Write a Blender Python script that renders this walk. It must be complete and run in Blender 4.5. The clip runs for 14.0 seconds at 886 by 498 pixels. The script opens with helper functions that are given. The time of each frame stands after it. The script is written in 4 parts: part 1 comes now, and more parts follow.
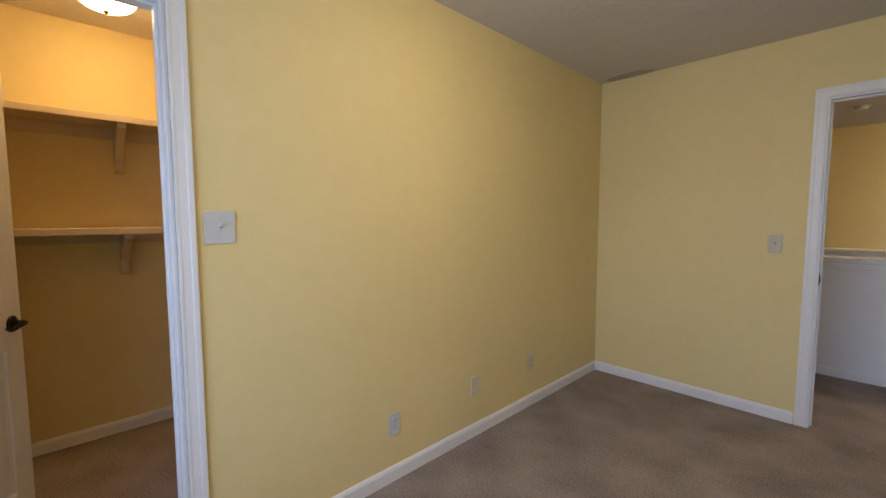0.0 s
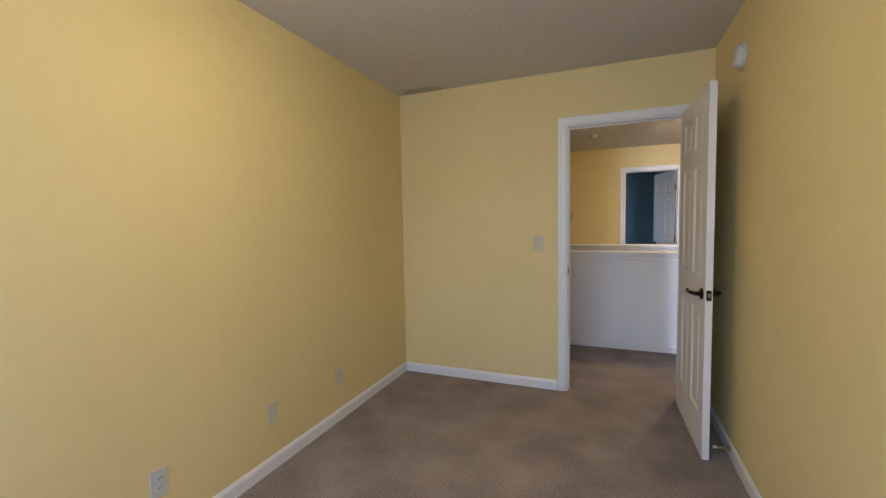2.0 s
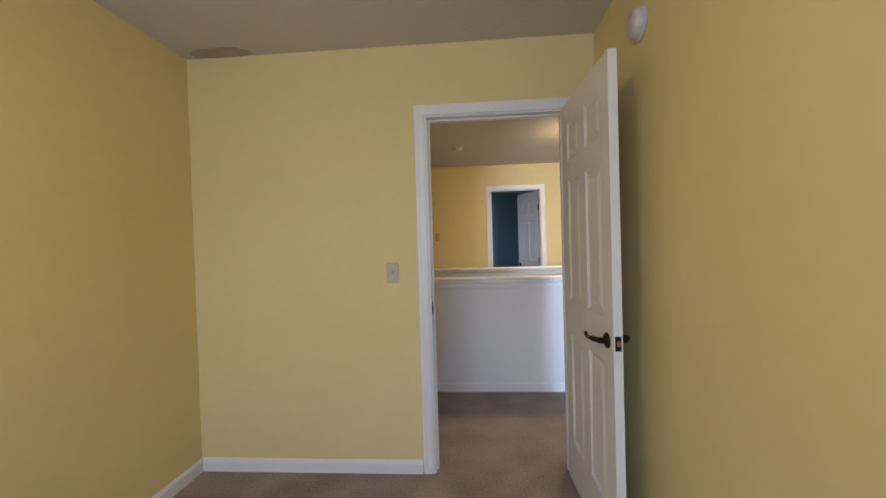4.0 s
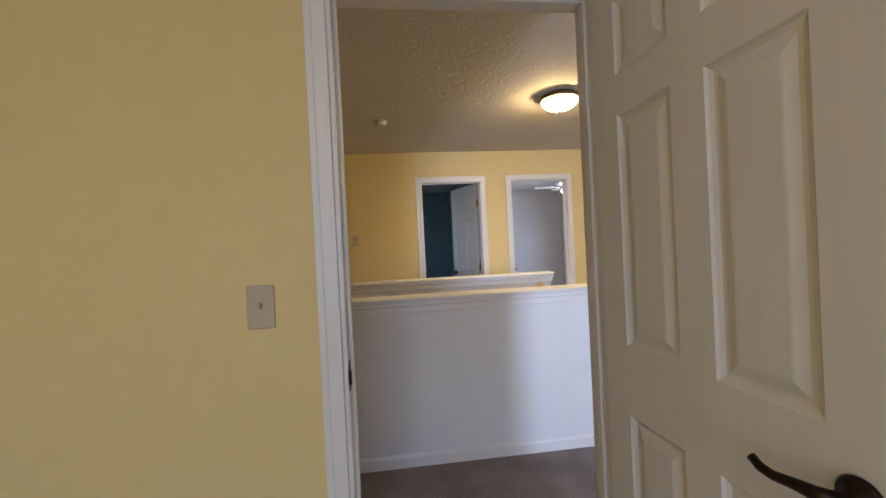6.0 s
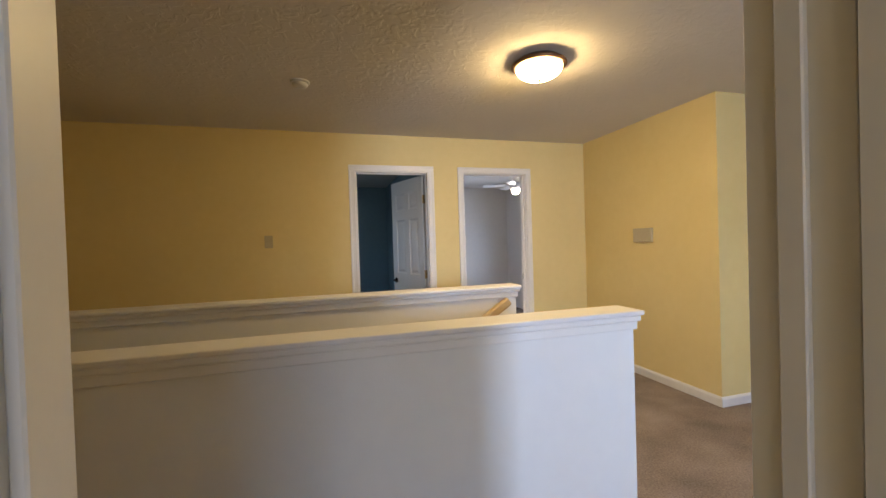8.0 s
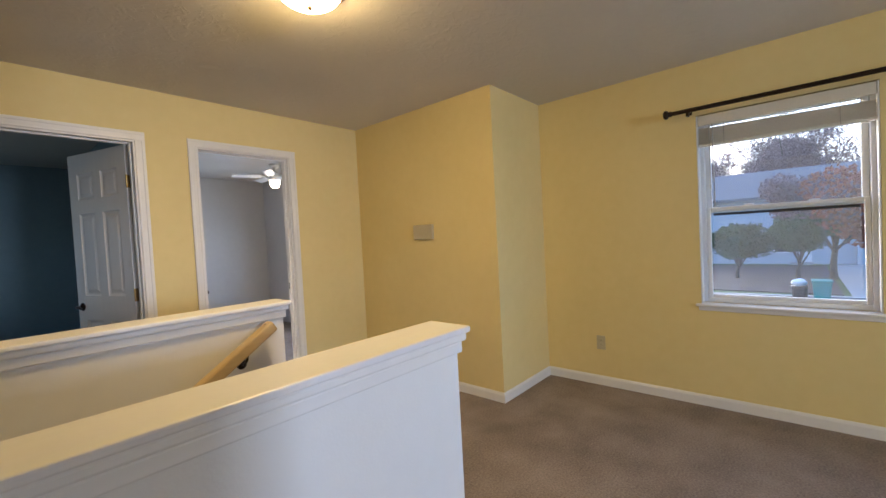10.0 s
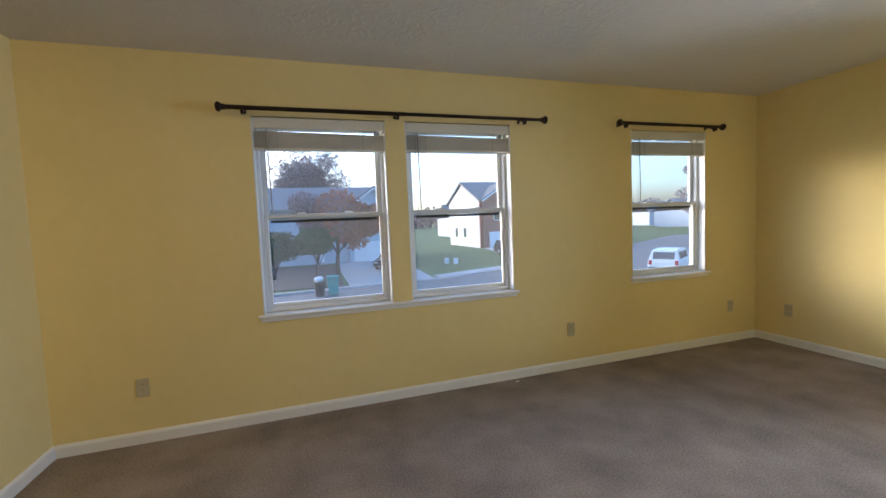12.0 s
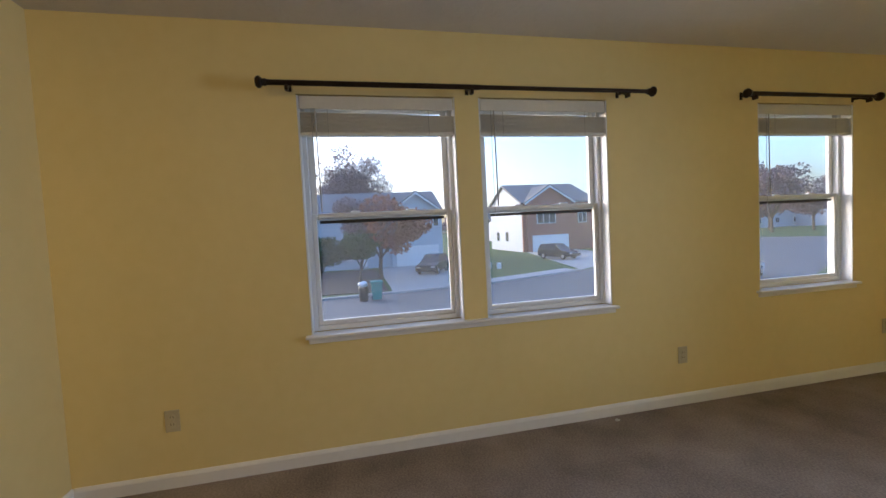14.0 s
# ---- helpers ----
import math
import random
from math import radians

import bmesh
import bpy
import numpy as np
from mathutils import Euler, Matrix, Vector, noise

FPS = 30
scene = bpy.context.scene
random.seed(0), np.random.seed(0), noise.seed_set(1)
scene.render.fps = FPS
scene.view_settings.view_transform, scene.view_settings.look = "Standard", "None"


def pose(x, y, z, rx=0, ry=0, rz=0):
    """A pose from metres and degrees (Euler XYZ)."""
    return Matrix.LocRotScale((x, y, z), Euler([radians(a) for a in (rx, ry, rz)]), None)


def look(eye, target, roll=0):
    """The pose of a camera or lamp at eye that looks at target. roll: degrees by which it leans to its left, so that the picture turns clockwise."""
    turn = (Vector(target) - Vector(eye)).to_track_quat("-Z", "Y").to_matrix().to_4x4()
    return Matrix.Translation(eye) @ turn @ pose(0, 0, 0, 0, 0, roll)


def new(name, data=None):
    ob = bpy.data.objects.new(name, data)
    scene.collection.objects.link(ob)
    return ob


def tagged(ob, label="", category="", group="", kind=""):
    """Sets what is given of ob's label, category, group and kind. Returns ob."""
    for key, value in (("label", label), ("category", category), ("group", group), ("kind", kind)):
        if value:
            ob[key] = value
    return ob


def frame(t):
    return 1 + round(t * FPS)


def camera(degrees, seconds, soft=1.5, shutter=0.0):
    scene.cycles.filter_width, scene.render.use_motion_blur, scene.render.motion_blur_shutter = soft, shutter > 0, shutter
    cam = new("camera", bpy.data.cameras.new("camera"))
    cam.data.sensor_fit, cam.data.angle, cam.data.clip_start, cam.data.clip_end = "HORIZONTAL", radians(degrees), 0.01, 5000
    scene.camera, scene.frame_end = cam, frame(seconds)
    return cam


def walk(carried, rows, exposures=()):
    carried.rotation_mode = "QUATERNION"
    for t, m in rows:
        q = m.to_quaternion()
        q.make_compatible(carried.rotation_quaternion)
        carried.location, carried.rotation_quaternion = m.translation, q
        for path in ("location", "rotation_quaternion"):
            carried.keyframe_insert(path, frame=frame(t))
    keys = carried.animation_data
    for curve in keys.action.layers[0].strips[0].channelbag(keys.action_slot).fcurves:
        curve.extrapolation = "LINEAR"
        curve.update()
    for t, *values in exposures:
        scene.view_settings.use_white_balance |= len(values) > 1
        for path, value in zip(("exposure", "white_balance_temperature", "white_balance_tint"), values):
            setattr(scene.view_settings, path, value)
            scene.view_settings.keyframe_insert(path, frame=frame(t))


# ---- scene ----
cam = camera(95.0, 14.0)
PATH = [
    (0, (1.601, -3.374, 1.33), (0.159, -1.996, 1.176), -0.1),
    (0.5, (1.655, -3.328, 1.32), (0.386, -1.787, 1.195), -0.2),
    (1, (1.673, -3.29, 1.327), (0.585, -1.617, 1.2), -0.3),
    (1.5, (1.7, -3.255, 1.329), (0.78, -1.483, 1.205), -0.8),
    (2, (1.695, -3.219, 1.33), (0.941, -1.371, 1.201), -1.1),
    (2.5, (1.706, -3.089, 1.317), (1.111, -1.184, 1.199), -1.1),
    (3, (1.719, -2.869, 1.323), (1.283, -0.919, 1.232), -1.4),
    (3.5, (1.677, -2.584, 1.321), (1.403, -0.605, 1.253), -1.8),
    (3.7, (1.667, -2.471, 1.323), (1.444, -0.484, 1.279), -1.7),
    (6, (1.543, -1.136, 1.295), (1.793, 0.848, 1.28), -2.8),
    (6.5, (1.573, -0.937, 1.316), (1.865, 1.042, 1.314), -2.6),
    (7, (1.577, -0.711, 1.338), (1.944, 1.255, 1.337), -2.0),
    (7.2, (1.58, -0.634, 1.34), (1.977, 1.326, 1.331), -1.9),
    (9.3, (1.796, 0.218, 1.311), (2.896, 1.887, 1.262), -2.3),
    (9.5, (1.84, 0.273, 1.303), (3.058, 1.859, 1.254), -2.5),
    (10, (1.923, 0.383, 1.311), (3.427, 1.699, 1.249), -3.0),
    (10.5, (1.997, 0.497, 1.316), (3.798, 1.362, 1.23), -3.5),
    (11, (2.074, 0.596, 1.322), (4.044, 0.919, 1.207), -3.5),
    (11.5, (2.195, 0.608, 1.309), (4.179, 0.385, 1.186), -2.9),
    (12, (2.335, 0.562, 1.314), (4.237, -0.044, 1.183), -2.4),
    (12.5, (2.469, 0.538, 1.311), (4.24, -0.381, 1.173), -2.3),
    (13, (2.627, 0.58, 1.294), (4.321, -0.473, 1.156), -2.5),
    (13.5, (2.765, 0.618, 1.307), (4.535, -0.302, 1.156), -2.6),
    (14, (2.944, 0.639, 1.295), (4.897, 0.221, 1.195), -2.9),
]
EXPOSURES = ((0.0, 2.85, 5550, 20), (3.7, 3.1, 5500, 19), (6.0, 2.85, 5700, 20), (7.2, 2.9, 5800, 19), (9.5, 2.75, 5900, 17), (11.2, 2.45, 5800, 15), (12.5, 2.3, 5650, 12), (14.0, 2.1, 5950, 17))
walk(cam, [(t, look(eye, target, roll)) for t, eye, target, roll in PATH], EXPOSURES)
SKY = 0.15
HALL_LAMP, BED_LAMP, CLOSET_LAMP, FAN_LAMP = 20.0, 7.6, 8.0, 4.0
LOFT_SKY, BED_SKY = 6.8, 3.3
WALL1, WALL2 = (0.72, 0.575, 0.25), (0.78, 0.635, 0.30)

# ---- world, sun ----
world = bpy.data.worlds.new("dusk_sky")
scene.world = world
world.use_nodes = True
wn = world.node_tree.nodes
sky = wn.new("ShaderNodeTexSky")
sky.sky_type = "NISHITA"
sky.sun_disc = False
sky.sun_elevation = radians(12)
sky.sun_rotation = radians(50)
sky.air_density, sky.dust_density, sky.ozone_density = 1.0, 3.5, 3.0
wn["Background"].inputs["Strength"].default_value = SKY
world.node_tree.links.new(sky.outputs["Color"], wn["Background"].inputs["Color"])
sun_data = bpy.data.lights.new("sun", "SUN")
sun_data.energy, sun_data.angle, sun_data.color = 0.25, radians(28), (1.0, 0.97, 0.95)
sun = new("sun", sun_data)
sun.matrix_world = look((76.6, 64.3, 21.0), (0, 0, 0))


def window_light(name, eye, target, w, h, power, spread=150):
    """The sky's light through a window opening that the walk never faces."""
    d = bpy.data.lights.new(name, "AREA")
    d.shape, d.size, d.size_y, d.energy, d.color = "RECTANGLE", w, h, power, (0.66, 0.80, 1.0)
    d.spread = radians(spread)
    new(name, d).matrix_world = look(eye, target)


# the loft lamp and its end-wall window are added, unseen, to light the half wall
window_light("added_sky_light_loft", (2.98, -3.80, 1.40), (2.98, 0, 1.2), 0.78, 1.2, LOFT_SKY, 100)
window_light("sky_light_bedroom", (1.20, -4.53, 1.40), (1.20, 0, 1.2), 1.7, 1.3, BED_SKY)
window_light("sky_light_blue_room", (0.48, 5.6, 1.40), (3, 5.4, 1.2), 1.3, 1.1, 0.4)
window_light("sky_light_grey_room", (5.33, 5.6, 1.40), (3, 5.6, 1.2), 1.9, 1.1, 3.6)


# ---- materials ----
def material(name, rough=0.6, metal=0.0, spec=0.5):
    m = bpy.data.materials.new(name)
    m.use_nodes = True
    b = m.node_tree.nodes["Principled BSDF"]
    b.inputs["Roughness"].default_value = rough
    b.inputs["Metallic"].default_value = metal
    b.inputs["Specular IOR Level"].default_value = spec
    return m


def surface(name, c1, c2, rough=0.6, metal=0.0, spec=0.5, big=1.2, fine=60.0, mix=0.35, bump=0.15, dist=0.002,
            bump_scale=None, rough_var=0.1, stretch=(1, 1, 1), pieces=0.0):
    """Two tones mixed by a coarse and a fine noise, with fine relief."""
    m = material(name, rough, metal, spec)
    nt = m.node_tree
    n, ln = nt.nodes, nt.links
    b = n["Principled BSDF"]
    tc = n.new("ShaderNodeTexCoord")
    mp = n.new("ShaderNodeMapping")
    mp.inputs["Scale"].default_value = stretch
    ln.new(tc.outputs["Object"], mp.inputs["Vector"])
    a = n.new("ShaderNodeTexNoise")
    a.inputs["Scale"].default_value, a.inputs["Detail"].default_value = big, 5
    f = n.new("ShaderNodeTexNoise")
    f.inputs["Scale"].default_value, f.inputs["Detail"].default_value = fine, 3
    for t in (a, f):
        ln.new(mp.outputs["Vector"], t.inputs["Vector"])
    mx = n.new("ShaderNodeMix")
    mx.inputs["Factor"].default_value = mix
    ln.new(a.outputs["Fac"], mx.inputs["A"])
    ln.new(f.outputs["Fac"], mx.inputs["B"])
    fac = mx.outputs["Result"]
    if pieces:
        oi = n.new("ShaderNodeObjectInfo")
        m2 = n.new("ShaderNodeMix")
        m2.inputs["Factor"].default_value = pieces
        ln.new(fac, m2.inputs["A"])
        ln.new(oi.outputs["Random"], m2.inputs["B"])
        fac = m2.outputs["Result"]
    cr = n.new("ShaderNodeValToRGB")
    cr.color_ramp.elements[0].position, cr.color_ramp.elements[1].position = 0.3, 0.7
    cr.color_ramp.elements[0].color, cr.color_ramp.elements[1].color = (*c1, 1), (*c2, 1)
    ln.new(fac, cr.inputs["Fac"])
    ln.new(cr.outputs["Color"], b.inputs["Base Color"])
    mr = n.new("ShaderNodeMapRange")
    mr.inputs["To Min"].default_value, mr.inputs["To Max"].default_value = max(0.02, rough - rough_var), min(1, rough + rough_var)
    ln.new(a.outputs["Fac"], mr.inputs["Value"])
    ln.new(mr.outputs["Result"], b.inputs["Roughness"])
    if bump:
        h = f
        if bump_scale:
            h = n.new("ShaderNodeTexNoise")
            h.inputs["Scale"].default_value, h.inputs["Detail"].default_value = bump_scale, 4
            ln.new(mp.outputs["Vector"], h.inputs["Vector"])
        bp = n.new("ShaderNodeBump")
        bp.inputs["Strength"].default_value, bp.inputs["Distance"].default_value = bump, dist
        ln.new(h.outputs["Fac"], bp.inputs["Height"])
        ln.new(bp.outputs["Normal"], b.inputs["Normal"])
    return m


def glow(name, color, strength):
    m = bpy.data.materials.new(name)
    m.use_nodes = True
    n = m.node_tree.nodes
    e = n.new("ShaderNodeEmission")
    e.inputs["Color"].default_value, e.inputs["Strength"].default_value = (*color, 1), strength
    m.node_tree.links.new(e.outputs["Emission"], n["Material Output"].inputs["Surface"])
    return m


def carpet_material():
    m = surface("carpet", (0.17, 0.14, 0.12), (0.38, 0.315, 0.275), 0.95, spec=0.1, big=3.0, fine=95, mix=0.5, bump=0.55, dist=0.005, rough_var=0.03)
    e = m.node_tree.nodes["Color Ramp"].color_ramp.elements
    e[0].position, e[1].position = 0.33, 0.68
    return m


def ceiling_material():
    m = surface("knockdown_ceiling_paint", (0.60, 0.56, 0.50), (0.67, 0.63, 0.57), 0.85, spec=0.2, big=0.8, fine=25, mix=0.2, bump=0)
    nt = m.node_tree
    n, ln = nt.nodes, nt.links
    tc = n.new("ShaderNodeTexCoord")
    nz = n.new("ShaderNodeTexNoise")
    nz.inputs["Scale"].default_value, nz.inputs["Detail"].default_value, nz.inputs["Distortion"].default_value = 16, 3, 1.2
    ln.new(tc.outputs["Object"], nz.inputs["Vector"])
    cr = n.new("ShaderNodeValToRGB")
    cr.color_ramp.elements[0].position, cr.color_ramp.elements[1].position = 0.48, 0.6
    ln.new(nz.outputs["Fac"], cr.inputs["Fac"])
    bp = n.new("ShaderNodeBump")
    bp.inputs["Strength"].default_value, bp.inputs["Distance"].default_value = 0.32, 0.003
    ln.new(cr.outputs["Color"], bp.inputs["Height"])
    ln.new(bp.outputs["Normal"], n["Principled BSDF"].inputs["Normal"])
    return m


def glass_material():
    m = bpy.data.materials.new("window_glass")
    m.use_nodes = True
    n, ln = m.node_tree.nodes, m.node_tree.links
    g = n.new("ShaderNodeBsdfGlossy")
    g.inputs["Roughness"].default_value = 0.02
    t = n.new("ShaderNodeBsdfTransparent")
    t.inputs["Color"].default_value = (0.93, 0.96, 1.0, 1)
    mx = n.new("ShaderNodeMixShader")
    mx.inputs["Fac"].default_value = 0.05
    ln.new(t.outputs["BSDF"], mx.inputs[1])
    ln.new(g.outputs["BSDF"], mx.inputs[2])
    # outdoor haze put into the pane as a faint milky translucent veil
    haze_veil = n.new("ShaderNodeBsdfTranslucent")
    haze_veil.inputs["Color"].default_value = (0.9, 0.93, 1.0, 1)
    m2 = n.new("ShaderNodeMixShader")
    m2.inputs["Fac"].default_value = 0.022
    ln.new(mx.outputs["Shader"], m2.inputs[1])
    ln.new(haze_veil.outputs["BSDF"], m2.inputs[2])
    ln.new(m2.outputs["Shader"], n["Material Output"].inputs["Surface"])
    return m


PAINT = surface("cream_wall_paint", WALL1, WALL2, 0.62, spec=0.35, big=0.9, fine=14, mix=0.3, bump=0.25, dist=0.0015, bump_scale=120)
WHITE_PAINT = surface("offwhite_wall_paint", (0.74, 0.73, 0.70), (0.79, 0.78, 0.75), 0.6, spec=0.35, big=1.1, fine=16, mix=0.3, bump=0.25, dist=0.0015, bump_scale=120)
BLUE_PAINT = surface("slate_blue_wall_paint", (0.18, 0.25, 0.265), (0.22, 0.30, 0.315), 0.6, big=0.9, fine=14, bump=0.2, dist=0.0015, bump_scale=120)
GREY_PAINT = surface("pale_grey_wall_paint", (0.56, 0.54, 0.52), (0.62, 0.60, 0.58), 0.6, big=0.9, fine=14, bump=0.2, dist=0.0015, bump_scale=120)
TRIM = surface("white_trim_paint", (0.74, 0.72, 0.68), (0.80, 0.78, 0.75), 0.38, big=1.5, fine=30, mix=0.3, bump=0.08, dist=0.001)
DOOR_PAINT = surface("white_door_paint", (0.70, 0.67, 0.61), (0.77, 0.74, 0.68), 0.45, big=2.0, fine=40, mix=0.35, bump=0.25, dist=0.0008, stretch=(1, 1, 0.06))
VINYL = surface("white_vinyl", (0.74, 0.75, 0.76), (0.80, 0.81, 0.82), 0.35, big=2, fine=40, bump=0.05, dist=0.0005)
CARPET = carpet_material()
CEIL = ceiling_material()
GLASS = glass_material()
PLATE = surface("almond_plastic", (0.46, 0.39, 0.24), (0.52, 0.45, 0.29), 0.35, big=4, fine=60, bump=0.03, dist=0.0005)
CREAM_PLATE = surface("cream_plastic", (0.60, 0.53, 0.38), (0.66, 0.59, 0.44), 0.35, big=4, fine=60, bump=0.03, dist=0.0005)
WHITE_PLATE = surface("white_plastic", (0.54, 0.53, 0.49), (0.60, 0.59, 0.55), 0.35, big=4, fine=60, bump=0.03, dist=0.0005)
DARK = surface("dark_slot", (0.02, 0.018, 0.015), (0.035, 0.03, 0.025), 0.6, bump=0)
BRONZE = surface("oil_rubbed_bronze", (0.018, 0.013, 0.010), (0.045, 0.030, 0.022), 0.35, metal=0.8, big=8, fine=90, bump=0.1, dist=0.0005)
LAMP_BRONZE = surface("brushed_bronze", (0.16, 0.09, 0.045), (0.26, 0.15, 0.08), 0.4, metal=0.9, big=8, fine=90, bump=0.1, dist=0.0005)
BRASS = surface("antique_brass", (0.35, 0.23, 0.08), (0.5, 0.34, 0.13), 0.35, metal=0.9, big=20, fine=120, bump=0.1, dist=0.0004)
SLAT = surface("cream_blind_slat", (0.62, 0.59, 0.51), (0.70, 0.67, 0.60), 0.5, big=3, fine=50, bump=0.05, dist=0.0005)
CORD = surface("blind_cord", (0.35, 0.33, 0.3), (0.45, 0.43, 0.4), 0.7, bump=0)
RAIL_WOOD = surface("oak_handrail", (0.46, 0.33, 0.16), (0.60, 0.45, 0.24), 0.4, big=3, fine=40, mix=0.4, bump=0.1, dist=0.0008, stretch=(0.12, 1, 1))
# shelf shade is put into this darker tan tone
SHADED_SHELF_PAINT = surface("shaded_shelf_paint", (0.56, 0.44, 0.27), (0.64, 0.51, 0.32), 0.5, big=2, fine=40, bump=0.1, dist=0.0008)
STAIN = surface("water_stain", (0.38, 0.33, 0.26), (0.50, 0.45, 0.37), 0.9, big=9, fine=60, bump=0.4, dist=0.003)


# ---- mesh helpers ----
def finish(bm, name, mat, parent=None, label="", smooth=False):
    bmesh.ops.recalc_face_normals(bm, faces=bm.faces)
    me = bpy.data.meshes.new(name)
    bm.to_mesh(me)
    bm.free()
    me.materials.append(mat)
    if smooth:
        for p in me.polygons:
            p.use_smooth = True
    ob = new(name, me)
    if parent:
        ob.parent = parent
    if label:
        ob["label"] = label
    return ob


def part(name, bm, mat, parent, label="", smooth=False):
    return finish(bm, name, mat, parent, label, smooth)


def thing(name, label, category, group="", kind="", at=None):
    ob = new(name)
    if at is not None:
        ob.matrix_world = at
    return tagged(ob, label, category, group, kind)


def box(x0, x1, y0, y1, z0, z1, bevel=0.0, seg=1, bm=None, m=None):
    own = bmesh.new()
    bmesh.ops.create_cube(own, size=1)
    bmesh.ops.scale(own, vec=(x1 - x0, y1 - y0, z1 - z0), verts=own.verts)
    bmesh.ops.translate(own, vec=((x0 + x1) / 2, (y0 + y1) / 2, (z0 + z1) / 2), verts=own.verts)
    if bevel:
        bmesh.ops.bevel(own, geom=own.edges[:], offset=bevel, segments=seg, affect="EDGES", profile=0.5)
    if m is not None:
        bmesh.ops.transform(own, matrix=m, verts=own.verts)
    return merge(bm, own)


def merge(bm, own):
    if bm is None:
        return own
    me = bpy.data.meshes.new("tmp")
    own.to_mesh(me)
    own.free()
    bm.from_mesh(me)
    bpy.data.meshes.remove(me)
    return bm


def tube(p, q, r0, r1=None, seg=14, bm=None):
    p, q = Vector(p), Vector(q)
    own = bmesh.new()
    d = q - p
    m = Matrix.Translation((p + q) / 2) @ d.to_track_quat("Z", "Y").to_matrix().to_4x4()
    bmesh.ops.create_cone(own, cap_ends=True, segments=seg, radius1=r0, radius2=r0 if r1 is None else r1, depth=d.length, matrix=m)
    return merge(bm, own)


def lathe(profile, seg=32, m=None, bm=None):
    """Turn (radius, height) pairs round the z axis."""
    own = bmesh.new()
    rings = []
    for r, z in profile:
        if r < 1e-5:
            rings.append([own.verts.new((0, 0, z))])
        else:
            rings.append([own.verts.new((r * math.cos(2 * math.pi * i / seg), r * math.sin(2 * math.pi * i / seg), z)) for i in range(seg)])
    for a, b in zip(rings, rings[1:]):
        for i in range(seg):
            j = (i + 1) % seg
            q = [a[i % len(a)], a[j % len(a)], b[j % len(b)], b[i % len(b)]]
            q = list(dict.fromkeys(q))
            if len(q) > 2:
                own.faces.new(q)
    if m is not None:
        bmesh.ops.transform(own, matrix=m, verts=own.verts)
    return merge(bm, own)


def sweep(path, radius, seg=10, bm=None, flat=1.0):
    """A round bar along a list of points; radius may be a list."""
    own = bmesh.new()
    pts = [Vector(p) for p in path]
    rad = radius if isinstance(radius, (list, tuple)) else [radius] * len(pts)
    rings = []
    for i, p in enumerate(pts):
        d = (pts[min(i + 1, len(pts) - 1)] - pts[max(i - 1, 0)]).normalized()
        side = d.cross(Vector((0, 0, 1)))
        side = side.normalized() if side.length > 1e-3 else Vector((1, 0, 0))
        up = side.cross(d)
        rings.append([own.verts.new(p + (side * math.cos(a) * flat + up * math.sin(a)) * rad[i]) for a in (2 * math.pi * k / seg for k in range(seg))])
    for a, b in zip(rings, rings[1:]):
        for k in range(seg):
            own.faces.new((a[k], a[(k + 1) % seg], b[(k + 1) % seg], b[k]))
    own.faces.new(rings[0])
    own.faces.new(rings[-1])
    return merge(bm, own)


def slab(us, vs, w0, w1, holes, place):
    """A sheet of cells between the lines us and vs with thickness w0 to w1; holes are (u0, u1, v0, v1); place(u, v, w) gives the point."""
    us = sorted(set([*us, *[h[0] for h in holes], *[h[1] for h in holes]]))
    vs = sorted(set([*vs, *[h[2] for h in holes], *[h[3] for h in holes]]))
    us = [u for u in us]

    def solid(i, j):
        if i < 0 or j < 0 or i >= len(us) - 1 or j >= len(vs) - 1:
            return False
        u, v = (us[i] + us[i + 1]) / 2, (vs[j] + vs[j + 1]) / 2
        return not any(h[0] < u < h[1] and h[2] < v < h[3] for h in holes)

    bm = bmesh.new()
    made = {}

    def vert(i, j, w):
        if (i, j, w) not in made:
            made[i, j, w] = bm.verts.new(place(us[i], vs[j], w))
        return made[i, j, w]

    for i in range(len(us) - 1):
        for j in range(len(vs) - 1):
            if not solid(i, j):
                continue
            for w in (w0, w1):
                bm.faces.new([vert(i, j, w), vert(i + 1, j, w), vert(i + 1, j + 1, w), vert(i, j + 1, w)])
            for a, b, c, d, e, f in ((i, j, i + 1, j, i, j - 1), (i, j + 1, i + 1, j + 1, i, j + 1), (i, j, i, j + 1, i - 1, j), (i + 1, j, i + 1, j + 1, i + 1, j)):
                if not solid(e, f):
                    bm.faces.new([vert(a, b, w0), vert(c, d, w0), vert(c, d, w1), vert(a, b, w1)])
    return bm


def wall_x(name, x0, x1, y0, y1, mat, holes=(), z0=0.0, z1=2.44, label="cream painted drywall"):
    bm = slab([y0, y1], [z0, z1], x0, x1, list(holes), lambda u, v, w: (w, u, v))
    return tagged(finish(bm, name, mat), label + " wall", "wall", kind="structure")


def wall_y(name, y0, y1, x0, x1, mat, holes=(), z0=0.0, z1=2.44, label="cream painted drywall"):
    bm = slab([x0, x1], [z0, z1], y0, y1, list(holes), lambda u, v, w: (u, w, v))
    return tagged(finish(bm, name, mat), label + " wall", "wall", kind="structure")


